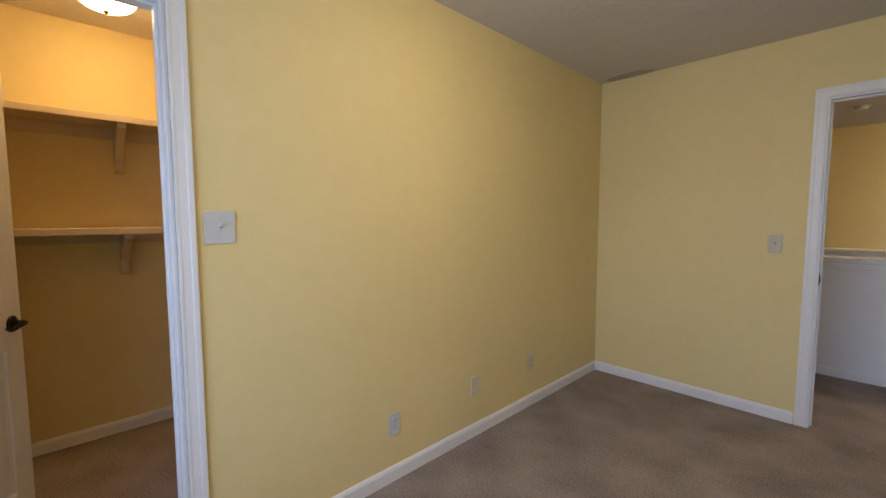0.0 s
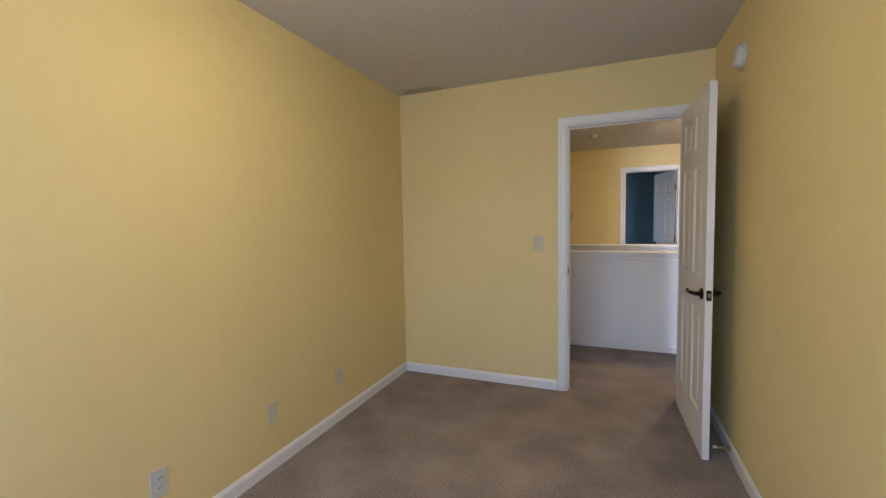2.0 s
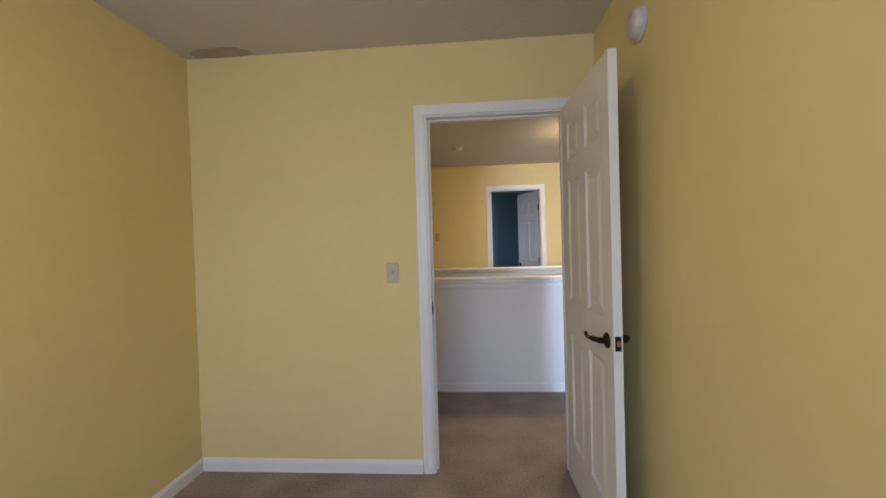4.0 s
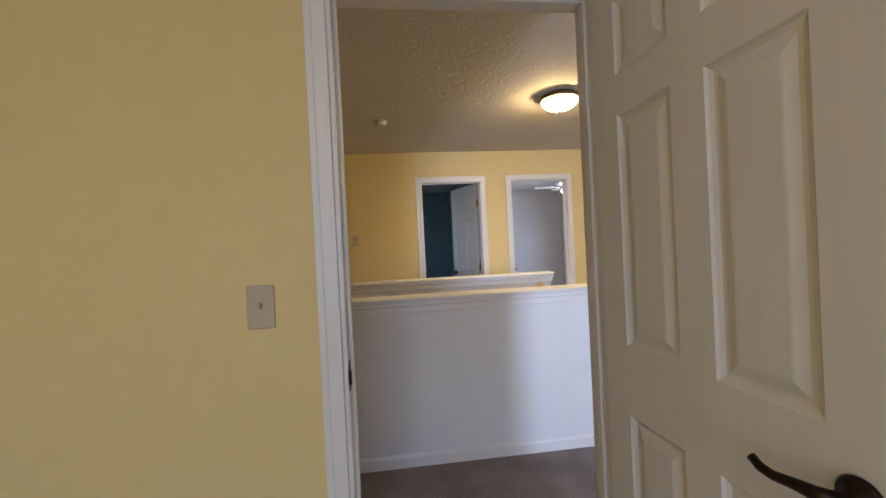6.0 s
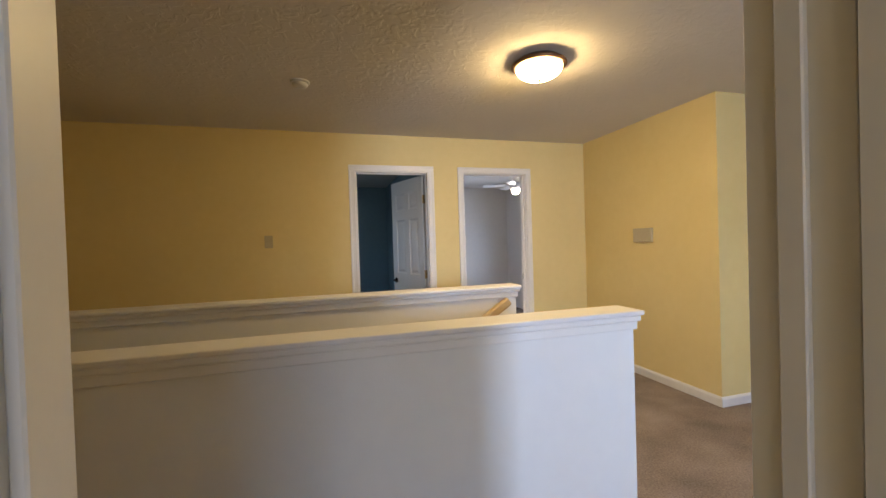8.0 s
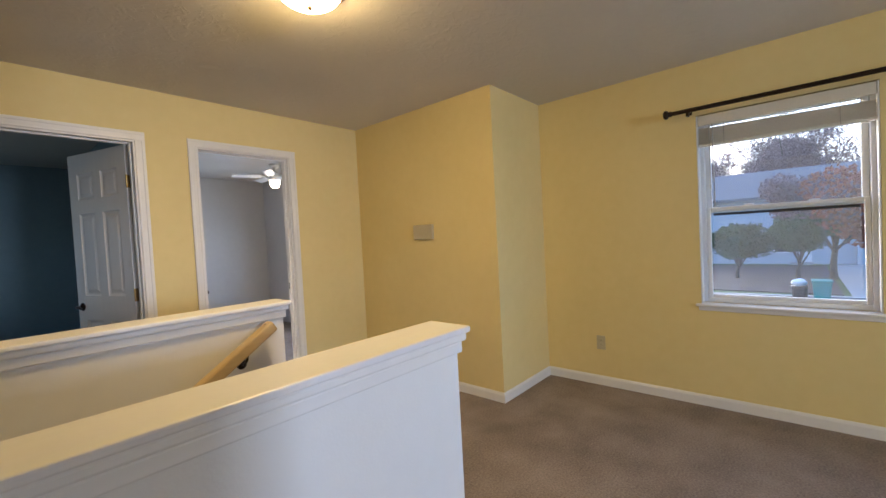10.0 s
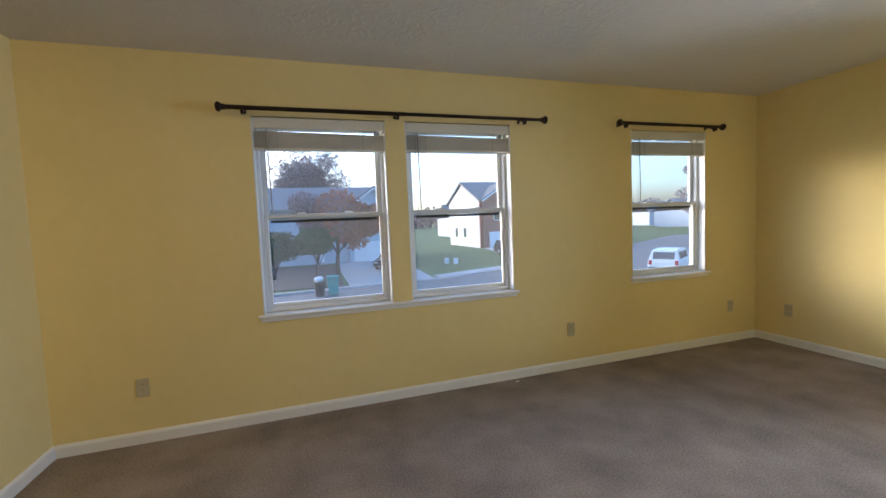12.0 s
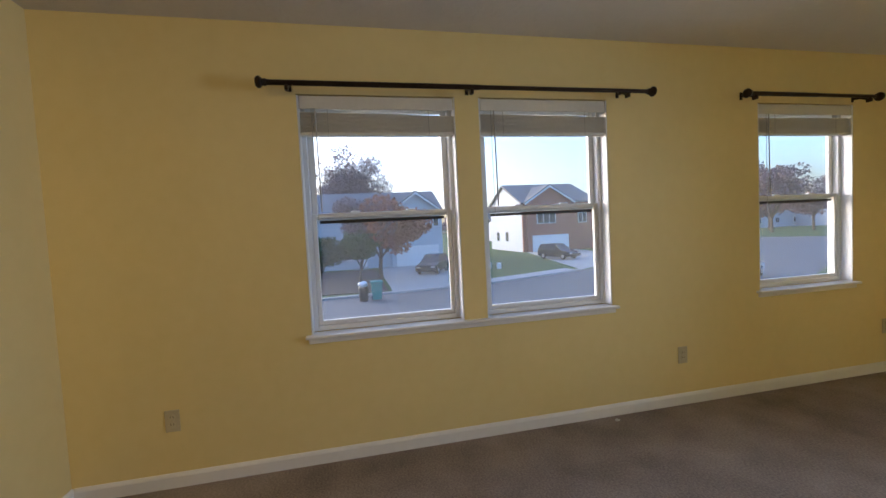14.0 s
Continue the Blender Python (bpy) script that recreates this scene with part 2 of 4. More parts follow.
# ---- floor, walls, ceiling ----
H = 2.44
bm = slab([-1.7, 5.45], [-4.62, 3.895], -0.25, 0.0, [(-1.0, 2.95, 1.387, 2.545)], lambda u, v, w: (u, v, w))
tagged(finish(bm, "floor", CARPET), "taupe brown cut-pile carpet with vacuum marks", "carpet floor", kind="structure")
bm = slab([0.4, 5.45], [3.895, 7.7], -0.25, 0.0, [], lambda u, v, w: (u, v, w))
tagged(finish(bm, "floor_far_rooms", CARPET), "taupe carpet in the far rooms", "carpet floor", kind="structure")
bm = slab([-1.75, 5.5], [-4.7, 7.75], H, H + 0.12, [], lambda u, v, w: (u, v, w))
tagged(finish(bm, "ceiling", CEIL), "off-white knockdown textured ceiling", "ceiling", kind="structure")

D0, D1 = 1.390, 2.186      # bedroom doorway
C0, C1 = -3.83, -3.075     # closet doorway
A0, A1 = 1.915, 2.672      # far doorway to the blue room
B0, B1 = 3.038, 3.788      # far doorway to the grey room
DH = 2.045
DHF = 2.083                # heads of the far doorways
wall_x("wall_bedroom_west", -0.115, 0.0, -4.5, 0.0, PAINT, [(C0, C1, 0.0, DH)])
wall_y("wall_bedroom_north", 0.0, 0.115, -1.115, 2.455, PAINT, [(D0, D1, 0.0, DH)])
wall_x("wall_bedroom_east", 2.34, 2.455, -4.5, 0.0, PAINT)
wall_y("wall_bedroom_south", -4.62, -4.5, -1.7, 2.455, PAINT, [(0.3, 2.1, 0.7, 2.1)])
wall_x("wall_closet_back", -1.675, -1.56, -4.5, -1.7, PAINT)
wall_y("wall_closet_north", -1.7, -1.585, -1.675, -0.115, PAINT)
wall_y("wall_loft_south", -3.845, -3.73, 2.455, 5.30, PAINT, [(2.58, 3.38, 0.75, 2.045)])
W = [(0.02, 0.910), (-0.985, -0.125), (-3.055, -2.175)]
WZ0, WZ1 = 0.735, 2.066
wall_x("wall_loft_east", 5.30, 5.45, -3.845, 2.115, PAINT, [(a, b, WZ0, WZ1) for a, b in W])
wall_x("wall_chase_west", 4.535, 4.65, 2.115, 3.78, PAINT)
wall_y("wall_chase_south", 2.115, 2.23, 4.65, 5.45, PAINT)
wall_y("wall_hall_north", 3.78, 3.895, -1.115, 5.45, PAINT, [(A0, A1, 0.0, DHF), (B0, B1, 0.0, DHF)])
wall_x("wall_hall_west", -1.115, -1.0, 0.115, 3.78, PAINT, z0=-2.7)
# rooms behind the far wall
wall_x("wall_blue_room_west", 0.4, 0.515, 3.895, 7.5, BLUE_PAINT, [(4.9, 6.3, 0.8, 2.0)], label="slate blue painted")
wall_y("wall_blue_room_north", 7.5, 7.6, 0.4, 2.9, BLUE_PAINT, label="slate blue painted")
wall_x("wall_room_divider", 2.80, 2.90, 3.895, 7.5, GREY_PAINT, label="pale grey painted")
bm = box(2.785, 2.797, 3.90, 7.498, 0.0, 2.438)
tagged(finish(bm, "wall_blue_room_east", BLUE_PAINT), "slate blue painted wall", "wall", kind="structure")
wall_y("wall_grey_room_north", 7.5, 7.6, 2.9, 5.45, GREY_PAINT, label="pale grey painted")
wall_x("wall_grey_room_east", 5.30, 5.45, 3.895, 7.5, GREY_PAINT, [(4.6, 6.6, 0.75, 2.0)], label="pale grey painted")


# ---- half walls with caps, and the stair between them ----
def half_wall(name, y0, y1, x0, x1, label):
    top = 1.000
    hw = thing(name, label, "half wall", kind="structure")
    part("wall_core", box(x0, x1, y0, y1, -2.7 if name == "half_wall_back" else 0.0, top - 0.022), WHITE_PAINT, hw)
    part("cap", box(x0, x1 + 0.036, y0 - 0.036, y1 + 0.036, top - 0.022, top, 0.006, 2), TRIM, hw, "white painted ledge cap, worn at its edge")
    for s, yy in ((-1, y0), (1, y1)):
        a, b = sorted((yy, yy + s * 0.026))
        part("crown", box(x0, x1 + 0.026, a, b, top - 0.05, top - 0.022, 0.008, 2), TRIM, hw)
        a, b = sorted((yy, yy + s * 0.014))
        part("frieze", box(x0, x1 + 0.014, a, b, top - 0.09, top - 0.05, 0.006, 2), TRIM, hw)
    part("end_crown", box(x1, x1 + 0.026, y0, y1, top - 0.05, top - 0.022, 0.006, 1), TRIM, hw)
    part("end_frieze", box(x1, x1 + 0.014, y0, y1, top - 0.09, top - 0.05, 0.006, 1), TRIM, hw)
    return hw


HF0, HF1 = 1.272, 1.387
HB0, HB1 = 2.545, 2.655
HX = 2.985
half_wall("half_wall_front", HF0, HF1, -1.0, HX, "off-white painted half wall beside the stairwell")
half_wall("half_wall_back", HB0, HB1, -1.0, HX + 0.03, "off-white painted half wall behind the stairwell")
tagged(finish(box(-1.0, HX, HF0 + 0.004, HF1 - 0.004, -2.7, -0.25), "stairwell_lower_wall", WHITE_PAINT), "off-white stairwell wall below the floor", "wall", kind="structure")
tagged(finish(box(-1.0, 3.1, 1.3, 2.65, -2.8, -2.7), "lower_floor", CARPET), "carpeted lower landing", "floor", kind="structure")
stairs = thing("staircase", "taupe carpeted straight staircase going down", "staircase", kind="structure")
for k in range(14):
    part("step", box(2.95 - 0.26 * (k + 1), 2.95 - 0.26 * k, HF1, HB0, -0.193 * (k + 1) - 0.19, -0.193 * (k + 1), 0.015, 2), CARPET, stairs)


# ---- baseboards ----
def baseboard(x0, y0, x1, y1, nx, ny):
    """A board along a wall from (x0, y0) to (x1, y1); (nx, ny) points into the room."""
    h, t = 0.077, 0.013
    own = bmesh.new()
    prof = [(0, 0), (t, 0), (t, h - 0.018), (t - 0.004, h - 0.008), (0.004, h), (0, h)]
    a = [own.verts.new((x0 + nx * d, y0 + ny * d, z)) for d, z in prof]
    b = [own.verts.new((x1 + nx * d, y1 + ny * d, z)) for d, z in prof]
    for i in range(len(prof)):
        j = (i + 1) % len(prof)
        own.faces.new((a[i], a[j], b[j], b[i]))
    own.faces.new(a)
    own.faces.new(b)
    return tagged(finish(own, "baseboard", TRIM), "white painted baseboard along the wall", "baseboard", kind="structure")


CW = 0.058   # casing width
baseboard(0, -4.5, 0, C0 - CW, 1, 0)
baseboard(0, C1 + CW, 0, 0, 1, 0)
baseboard(0.013, 0, D0 - CW, 0, 0, -1)
baseboard(D1 + CW, 0, 2.34, 0, 0, -1)
baseboard(2.34, -4.5, 2.34, -0.013, -1, 0)
baseboard(-1.56, -4.5, -1.56, -1.7, 1, 0)
baseboard(-1.547, -1.7, -0.115, -1.7, 0, -1)
baseboard(2.455, -3.73, 2.455, 0.115, 1, 0)
baseboard(2.468, -3.73, 5.30, -3.73, 0, 1)
baseboard(5.30, -3.717, 5.30, 2.102, -1, 0)
baseboard(4.522, 2.115, 5.30, 2.115, 0, -1)
baseboard(4.535, 2.115, 4.535, 3.78, -1, 0)
baseboard(B1 + CW, 3.78, 4.522, 3.78, 0, -1)
baseboard(A1 + CW, 3.78, B0 - CW, 3.78, 0, -1)
baseboard(-1.0, 3.78, A0 - CW, 3.78, 0, -1)
baseboard(-1.0, 0.115, D0 - CW, 0.115, 0, 1)
baseboard(D1 + CW, 0.115, 2.468, 0.115, 0, 1)
baseboard(-1.0, HF0, HX, HF0, 0, -1)
baseboard(HX, HF0 - 0.013, HX, HF1, 1, 0)
baseboard(-1.0, HB1, HX + 0.03, HB1, 0, 1)
baseboard(HX + 0.03, HB0, HX + 0.03, HB1 + 0.013, 1, 0)
baseboard(2.90, 7.5, 5.30, 7.5, 0, -1)


# ---- door frames and doors ----
def casing_piece(u0, u1, z0, z1, w, s, place, inner):
    """Moulded casing: a flat board with a raised outer band and a small inner bead. inner: the side of the opening."""
    own = bmesh.new()
    for (a, b, c, d, t, bev) in ((u0, u1, z0, z1, 0.010, 0.002), *inner):
        lo, hi = sorted((w, w + s * t))
        own = box(a, b, lo, hi, c, d, bev, 2, bm=own)
    bmesh.ops.transform(own, matrix=place, verts=own.verts)
    return own


def door_frame(name, u0, u1, w0, w1, place, label, h=DH):
    """A lined doorway from u0 to u1 through a wall from w0 to w1, cased on both sides; place maps (u, w, z) to the world."""
    fr = thing(name, label, "door frame", kind="structure")
    j = 0.018
    part("jamb", box(u0, u0 + j, w0 - 0.003, w1 + 0.003, 0, h, 0.001, 1, m=place), TRIM, fr)
    part("jamb", box(u1 - j, u1, w0 - 0.003, w1 + 0.003, 0, h, 0.001, 1, m=place), TRIM, fr)
    part("head_jamb", box(u0 + j, u1 - j, w0 - 0.003, w1 + 0.003, h - j, h, 0.001, 1, m=place), TRIM, fr)
    mid = (w0 + w1) / 2
    for a, b in ((u0 + j, u0 + j + 0.011), (u1 - j - 0.011, u1 - j)):
        part("stop", box(a, b, mid - 0.016, mid + 0.016, 0, h - j, 0.002, 1, m=place), TRIM, fr)
    part("stop", box(u0 + j + 0.011, u1 - j - 0.011, mid - 0.016, mid + 0.016, h - j - 0.011, h - j, 0.002, 1, m=place), TRIM, fr)
    r, c = 0.006, CW
    for w, s in ((w0, -1), (w1, 1)):
        a, b = u0 + r - c, u0 + r
        part("casing", casing_piece(a, b, 0, h - r, w, s, place, [(a, a + 0.020, 0, h - r, 0.0135, 0.003), (b - 0.012, b, 0, h - r, 0.0115, 0.002)]), TRIM, fr)
        a, b = u1 - r, u1 - r + c
        part("casing", casing_piece(a, b, 0, h - r, w, s, place, [(b - 0.020, b, 0, h - r, 0.0135, 0.003), (a, a + 0.012, 0, h - r, 0.0115, 0.002)]), TRIM, fr)
        a, b, z0, z1 = u0 + r - c, u1 - r + c, h - r, h - r + c
        part("head_casing", casing_piece(a, b, z0, z1, w, s, place, [(a, b, z1 - 0.020, z1, 0.0135, 0.003), (u0, u1, z0, z0 + 0.012, 0.0115, 0.002)]), TRIM, fr)
    return fr


SWAP = Matrix(((0, 1, 0, 0), (1, 0, 0, 0), (0, 0, 1, 0), (0, 0, 0, 1)))
I4 = Matrix.Identity(4)
f1 = door_frame("door_frame_bedroom", D0, D1, 0.0, 0.115, I4, "white painted door casing of the bedroom doorway")
f2 = door_frame("door_frame_closet", C0, C1, -0.115, 0.0, SWAP, "white painted door casing of the closet")
f3 = door_frame("door_frame_blue_room", A0, A1, 3.78, 3.895, I4, "white painted door casing of a blue room", DHF)
f4 = door_frame("door_frame_grey_room", B0, B1, 3.78, 3.895, I4, "white painted door casing of a grey room", DHF)
part("strike_plate", box(D0 + 0.018, D0 + 0.0205, 0.012, 0.040, 0.905, 0.985, 0.001, 1), BRONZE, f1, "dark bronze strike plate")
part("strike_lip", tube((D0 + 0.021, 0.008, 0.925), (D0 + 0.021, 0.008, 0.965), 0.005), BRONZE, f1)
part("strike_plate", box(B1 - 0.0205, B1 - 0.018, 3.85, 3.88, 0.905, 0.965, 0.001, 1), BRONZE, f4, "dark bronze strike plate")


def door_slab(w, h, t):
    """A six-panel moulded slab: u from 0 to w, thickness along y from -t/2 to t/2."""
    own = bmesh.new()
    st, mu = 0.105, 0.095
    pw = (w - 2 * st - mu) / 2
    us = [0, st, st + pw, st + pw + mu, w - st, w]
    zs = [0, 0.225, 0.805, 0.99, 1.61, 1.715, 1.91, h]
    panels = {(i, k) for i in (1, 3) for k in (1, 3, 5)}
    for y, s in ((-t / 2, -1), (t / 2, 1)):
        for i in range(5):
            for k in range(7):
                a, b, c, d = us[i], us[i + 1], zs[k], zs[k + 1]
                if (i, k) not in panels:
                    own.faces.new([own.verts.new(p) for p in ((a, y, c), (b, y, c), (b, y, d), (a, y, d))])
                    continue
                rings = []
                for ins, dep in ((0, 0), (0.006, 0.005), (0.016, 0.009), (0.024, 0.009), (0.045, 0.003), (0.050, 0.0025)):
                    rings.append([own.verts.new(p) for p in ((a + ins, y - s * dep, c + ins), (b - ins, y - s * dep, c + ins), (b - ins, y - s * dep, d - ins), (a + ins, y - s * dep, d - ins))])
                for r, q in zip(rings, rings[1:]):
                    for e in range(4):
                        own.faces.new((r[e], r[(e + 1) % 4], q[(e + 1) % 4], q[e]))
                own.faces.new(rings[-1])
    for a, b in (((0, 0), (0, h)), ((w, 0), (w, h)), ((0, 0), (w, 0)), ((0, h), (w, h))):
        own.faces.new([own.verts.new(p) for p in ((a[0], -t / 2, a[1]), (b[0], -t / 2, b[1]), (b[0], t / 2, b[1]), (a[0], t / 2, a[1]))])
    bmesh.ops.remove_doubles(own, verts=own.verts, dist=0.0002)
    return own


def lever_handle(w, side, t, z, parent):
    """A dark lever with a round rose on one face of a door; the lever points towards the hinges."""
    y, x = side * t / 2, w - 0.062
    r = lathe([(0, 0.0), (0.031, 0.0), (0.032, 0.004), (0.027, 0.010), (0.013, 0.013), (0.011, 0.04), (0, 0.026)], 24,
              Matrix.Translation((x, y, z)) @ Matrix.Rotation(-side * math.pi / 2, 4, "X"))
    part("rose", r, BRONZE, parent, "dark bronze rose", True)
    pts = [(x, y + side * 0.026, z), (x - 0.02, y + side * 0.05, z + 0.003), (x - 0.05, y + side * 0.052, z + 0.001), (x - 0.085, y + side * 0.05, z - 0.006),
           (x - 0.105, y + side * 0.05, z - 0.004), (x - 0.122, y + side * 0.05, z + 0.006)]
    part("lever", sweep(pts, [0.011, 0.011, 0.009, 0.008, 0.008, 0.0075], 12), BRONZE, parent, "dark bronze lever", True)


def door(name, w, hinge, angle, label, hinge_mat=BRONZE, z=0.915, t=0.035, hinge_side=1, h=2.02):
    """A door hung at hinge; angle in degrees is the way it points from the hinges."""
    d = thing(name, label, "door", kind="structure", at=Matrix.Translation(hinge) @ Matrix.Rotation(radians(angle), 4, "Z"))
    part("panel_slab", door_slab(w, h, t), DOOR_PAINT, d)
    for s in (-1, 1):
        lever_handle(w, s, t, z - 0.012, d)
    part("latch_plate", box(w, w + 0.0015, -0.012, 0.012, z - 0.04, z + 0.017, 0.0005, 1), BRONZE, d, "dark bronze latch plate")
    part("latch", box(w + 0.0015, w + 0.010, -0.006, 0.006, z - 0.02, z, 0.002, 1), BRASS, d)
    for zz in (0.22, 1.0, 1.80):
        part("hinge", tube((-0.006, hinge_side * t / 2, zz - 0.045), (-0.006, hinge_side * t / 2, zz + 0.045), 0.007,
                           bm=box(-0.0015, 0.0, -0.016, 0.016, zz - 0.045, zz + 0.045)), hinge_mat, d)
    return d


door("door_1", 0.700, (D1 - 0.016, -0.012, 0.012), -88.2, "white six-panel door with dark lever standing open into the bedroom")
door("door_2", 0.715, (-0.128, C0 + 0.04, 0.012), 157, "white six-panel closet door with dark lever standing open", hinge_side=-1)
door("door_3", 0.712, (A1 - 0.024, 3.912, 0.012), 108, "white six-panel door with dark lever open into the blue room", BRASS, h=2.055)
door("door_4", 0.705, (B0 + 0.020, 3.918, 0.012), 74, "white six-panel door with dark lever open into the grey room", hinge_side=-1, h=2.055)


# ---- windows ----
def frame_ring(x0, x1, y0, y1, z0, z1, w, bev=0.003):
    own = box(x0, x1, y0, y0 + w, z0, z1, bev, 1)
    own = box(x0, x1, y1 - w, y1, z0, z1, bev, 1, bm=own)
    own = box(x0, x1, y0 + w, y1 - w, z0, z0 + w, bev, 1, bm=own)
    return box(x0, x1, y0 + w, y1 - w, z1 - w, z1, bev, 1, bm=own)


def window(name, y0, y1, z0, z1, m=None, locks=True):
    """A white single-hung vinyl window in an opening of a wall whose inside face is at x = 0 and whose outside is at x = 0.15."""
    wi = thing(name, "white vinyl single-hung window in a drywall reveal", "window", kind="structure", at=m)
    part("window_frame", frame_ring(0.075, 0.153, y0 + 0.003, y1 - 0.003, z0 + 0.003, z1 - 0.003, 0.030), VINYL, wi)
    for a, b in ((y0 + 0.001, y0 + 0.009), (y1 - 0.009, y1 - 0.001)):
        part("jamb_liner", box(0.002, 0.0745, a, b, z0 + 0.004, z1 - 0.004, 0.001, 1), VINYL, wi)
    zm = z0 + (z1 - z0) * 0.492
    a, b = y0 + 0.034, y1 - 0.034
    up = part("upper_sash", frame_ring(0.115, 0.140, a, b, zm - 0.012, z1 - 0.034, 0.034), VINYL, wi)
    g = part("pane", box(0.126, 0.129, a + 0.03, b - 0.03, zm + 0.018, z1 - 0.064), GLASS, up, "clear window glass")
    g.visible_shadow = False
    lo = part("lower_sash", frame_ring(0.083, 0.112, a, b, z0 + 0.034, zm + 0.026, 0.026), VINYL, wi)
    g = part("pane", box(0.096, 0.099, a + 0.04, b - 0.04, z0 + 0.072, zm - 0.012), GLASS, lo, "clear window glass")
    g.visible_shadow = False
    # dark strip along the underside of the meeting rail
    part("meeting_strip", box(0.094, 0.104, a + 0.043, b - 0.043, zm - 0.032, zm - 0.0162), DARK, lo)
    if locks:
        for f in (0.3, 0.7):
            y = a + (b - a) * f
            part("sash_lock", box(0.088, 0.110, y - 0.028, y + 0.028, zm + 0.026, zm + 0.036, 0.004, 2), VINYL, lo)
    return wi


E = Matrix.Translation((5.30, 0, 0))
for k, (a, b) in enumerate(W):
    window("window_%d" % (k + 1), a, b, WZ0, WZ1, E)


def sill(name, y0, y1, z, label):
    s = thing(name, label, "window sill", kind="structure")
    part("stool", box(5.262, 5.374, y0 - 0.03, y1 + 0.03, z - 0.004, z + 0.014, 0.005, 2), TRIM, s)
    part("apron", box(5.286, 5.2995, y0 - 0.015, y1 + 0.015, z - 0.034, z - 0.004, 0.004, 2), TRIM, s)
    return s


sill("window_sill_double", W[1][0], W[0][1], WZ0 - 0.012, "white painted sill under the double window")
sill("window_sill_single", W[2][0], W[2][1], WZ0 - 0.012, "white painted sill under the single window")


def blind(y0, y1, tilt, group):
    """A raised slat blind: a valance, a gap, and the gathered slats with a bottom rail."""
    b = thing("window_blind", "cream slat blind drawn up to the top of the window", "blind", group)
    x = 5.335
    part("valance", box(x - 0.030, x - 0.022, y0 + 0.011, y1 - 0.011, 1.988, 2.060, 0.003, 1), SLAT, b)
    part("head_rail", box(x - 0.02, x + 0.030, y0 + 0.012, y1 - 0.012, 2.004, 2.052, 0.002, 1), SLAT, b)
    n, ztop, zbot = 13, 1.963, 1.866
    for i in range(n):
        f = i / (n - 1)
        s = box(x - 0.026, x + 0.026, y0 + 0.012, y1 - 0.012, -0.0014, 0.0014)
        lean = tilt * (1 - f * 0.7) / (y1 - y0)
        for v in s.verts:
            v.co.z += ztop + (zbot - ztop) * f + lean * (v.co.y - (y0 + y1) / 2)
            v.co.x += 0.002 * math.sin(i * 2.4)
        part("slat", s, SLAT, b)
    part("bottom_rail", box(x - 0.027, x + 0.027, y0 + 0.011, y1 - 0.011, 1.846, 1.862, 0.004, 2), SLAT, b)
    part("wand", tube((x - 0.034, y1 - 0.095, 1.99), (x - 0.036, y1 - 0.10, 1.42), 0.004, seg=8), CORD, b, "thin tilt wand")
    part("lift_cord", tube((x - 0.033, y1 - 0.075, 1.99), (x - 0.033, y1 - 0.078, 1.35), 0.0015, seg=6), CORD, b)
    for f in (0.18, 0.82):
        y = y0 + (y1 - y0) * f
        part("ladder_cord", tube((x - 0.0275, y, 1.85), (x - 0.0275, y, 1.99), 0.0015, seg=6), CORD, b)
    return b


for (a, b), tl in zip(W, (0.016, 0.012, -0.004)):
    blind(a, b, tl, "blinds of the loft windows")


def curtain_rod(y0, y1, z, brackets, label):
    x = 5.195
    r = thing("curtain_rod", label, "curtain rod", "curtain rods")
    part("rod", tube((x, y0 + 0.03, z), (x, y1 - 0.03, z), 0.0125), BRONZE, r, smooth=False)
    part("outer_tube", tube((x, (y0 + y1) / 2 - 0.02, z), (x, y1 - 0.03, z), 0.0145), BRONZE, r)
    for y, s in ((y0, 1), (y1, -1)):
        m = Matrix.Translation((x, y, z)) @ Matrix.Rotation(-s * math.pi / 2, 4, "X")
        part("finial", lathe([(0, 0), (0.020, 0.001), (0.030, 0.010), (0.031, 0.020), (0.022, 0.032), (0.017, 0.026), (0.019, 0.050), (0.014, 0.056), (0, 0.056)], 20, m), BRONZE, r, "turned dark finial", True)
    for y in brackets:
        bk = sweep([(5.298, y, z + 0.012), (5.25, y, z + 0.004), (5.215, y, z - 0.012), (x, y, z - 0.020)], 0.0075, 8)
        bk = box(5.294, 5.2995, y - 0.011, y + 0.011, z - 0.012, z + 0.040, 0.002, 1, bm=bk)
        bk = box(x - 0.018, x + 0.018, y - 0.009, y + 0.009, z - 0.040, z - 0.0135, 0.003, 1, bm=bk)
        part("bracket", bk, BRONZE, r)
    return r


curtain_rod(-1.257, 1.090, 2.088, (0.94, -0.055, -1.06), "long dark bronze curtain rod above the double window")
curtain_rod(-3.155, -1.948, 2.092, (-2.03, -3.04), "short dark bronze curtain rod above the single window")

# unseen windows that light the bedroom and the far rooms
window("window_4", 0.302, 2.098, 0.702, 2.098, Matrix.Translation((0, -4.5, 0)) @ Matrix.Rotation(-math.pi / 2, 4, "Z"))
# unseen loft window, added as an opening for the half wall's daylight
window("window_7", 2.582, 3.378, 0.752, 2.043, Matrix.Translation((0, -3.73, 0)) @ Matrix.Rotation(-math.pi / 2, 4, "Z"))
window("window_5", 4.9, 6.3, 0.8, 2.0, Matrix.Translation((0.515, 0, 0)) @ Matrix.Scale(-1, 4, (1, 0, 0)))
window("window_6", 4.6, 6.6, 0.75, 2.0, Matrix.Translation((5.30, 0, 0)))


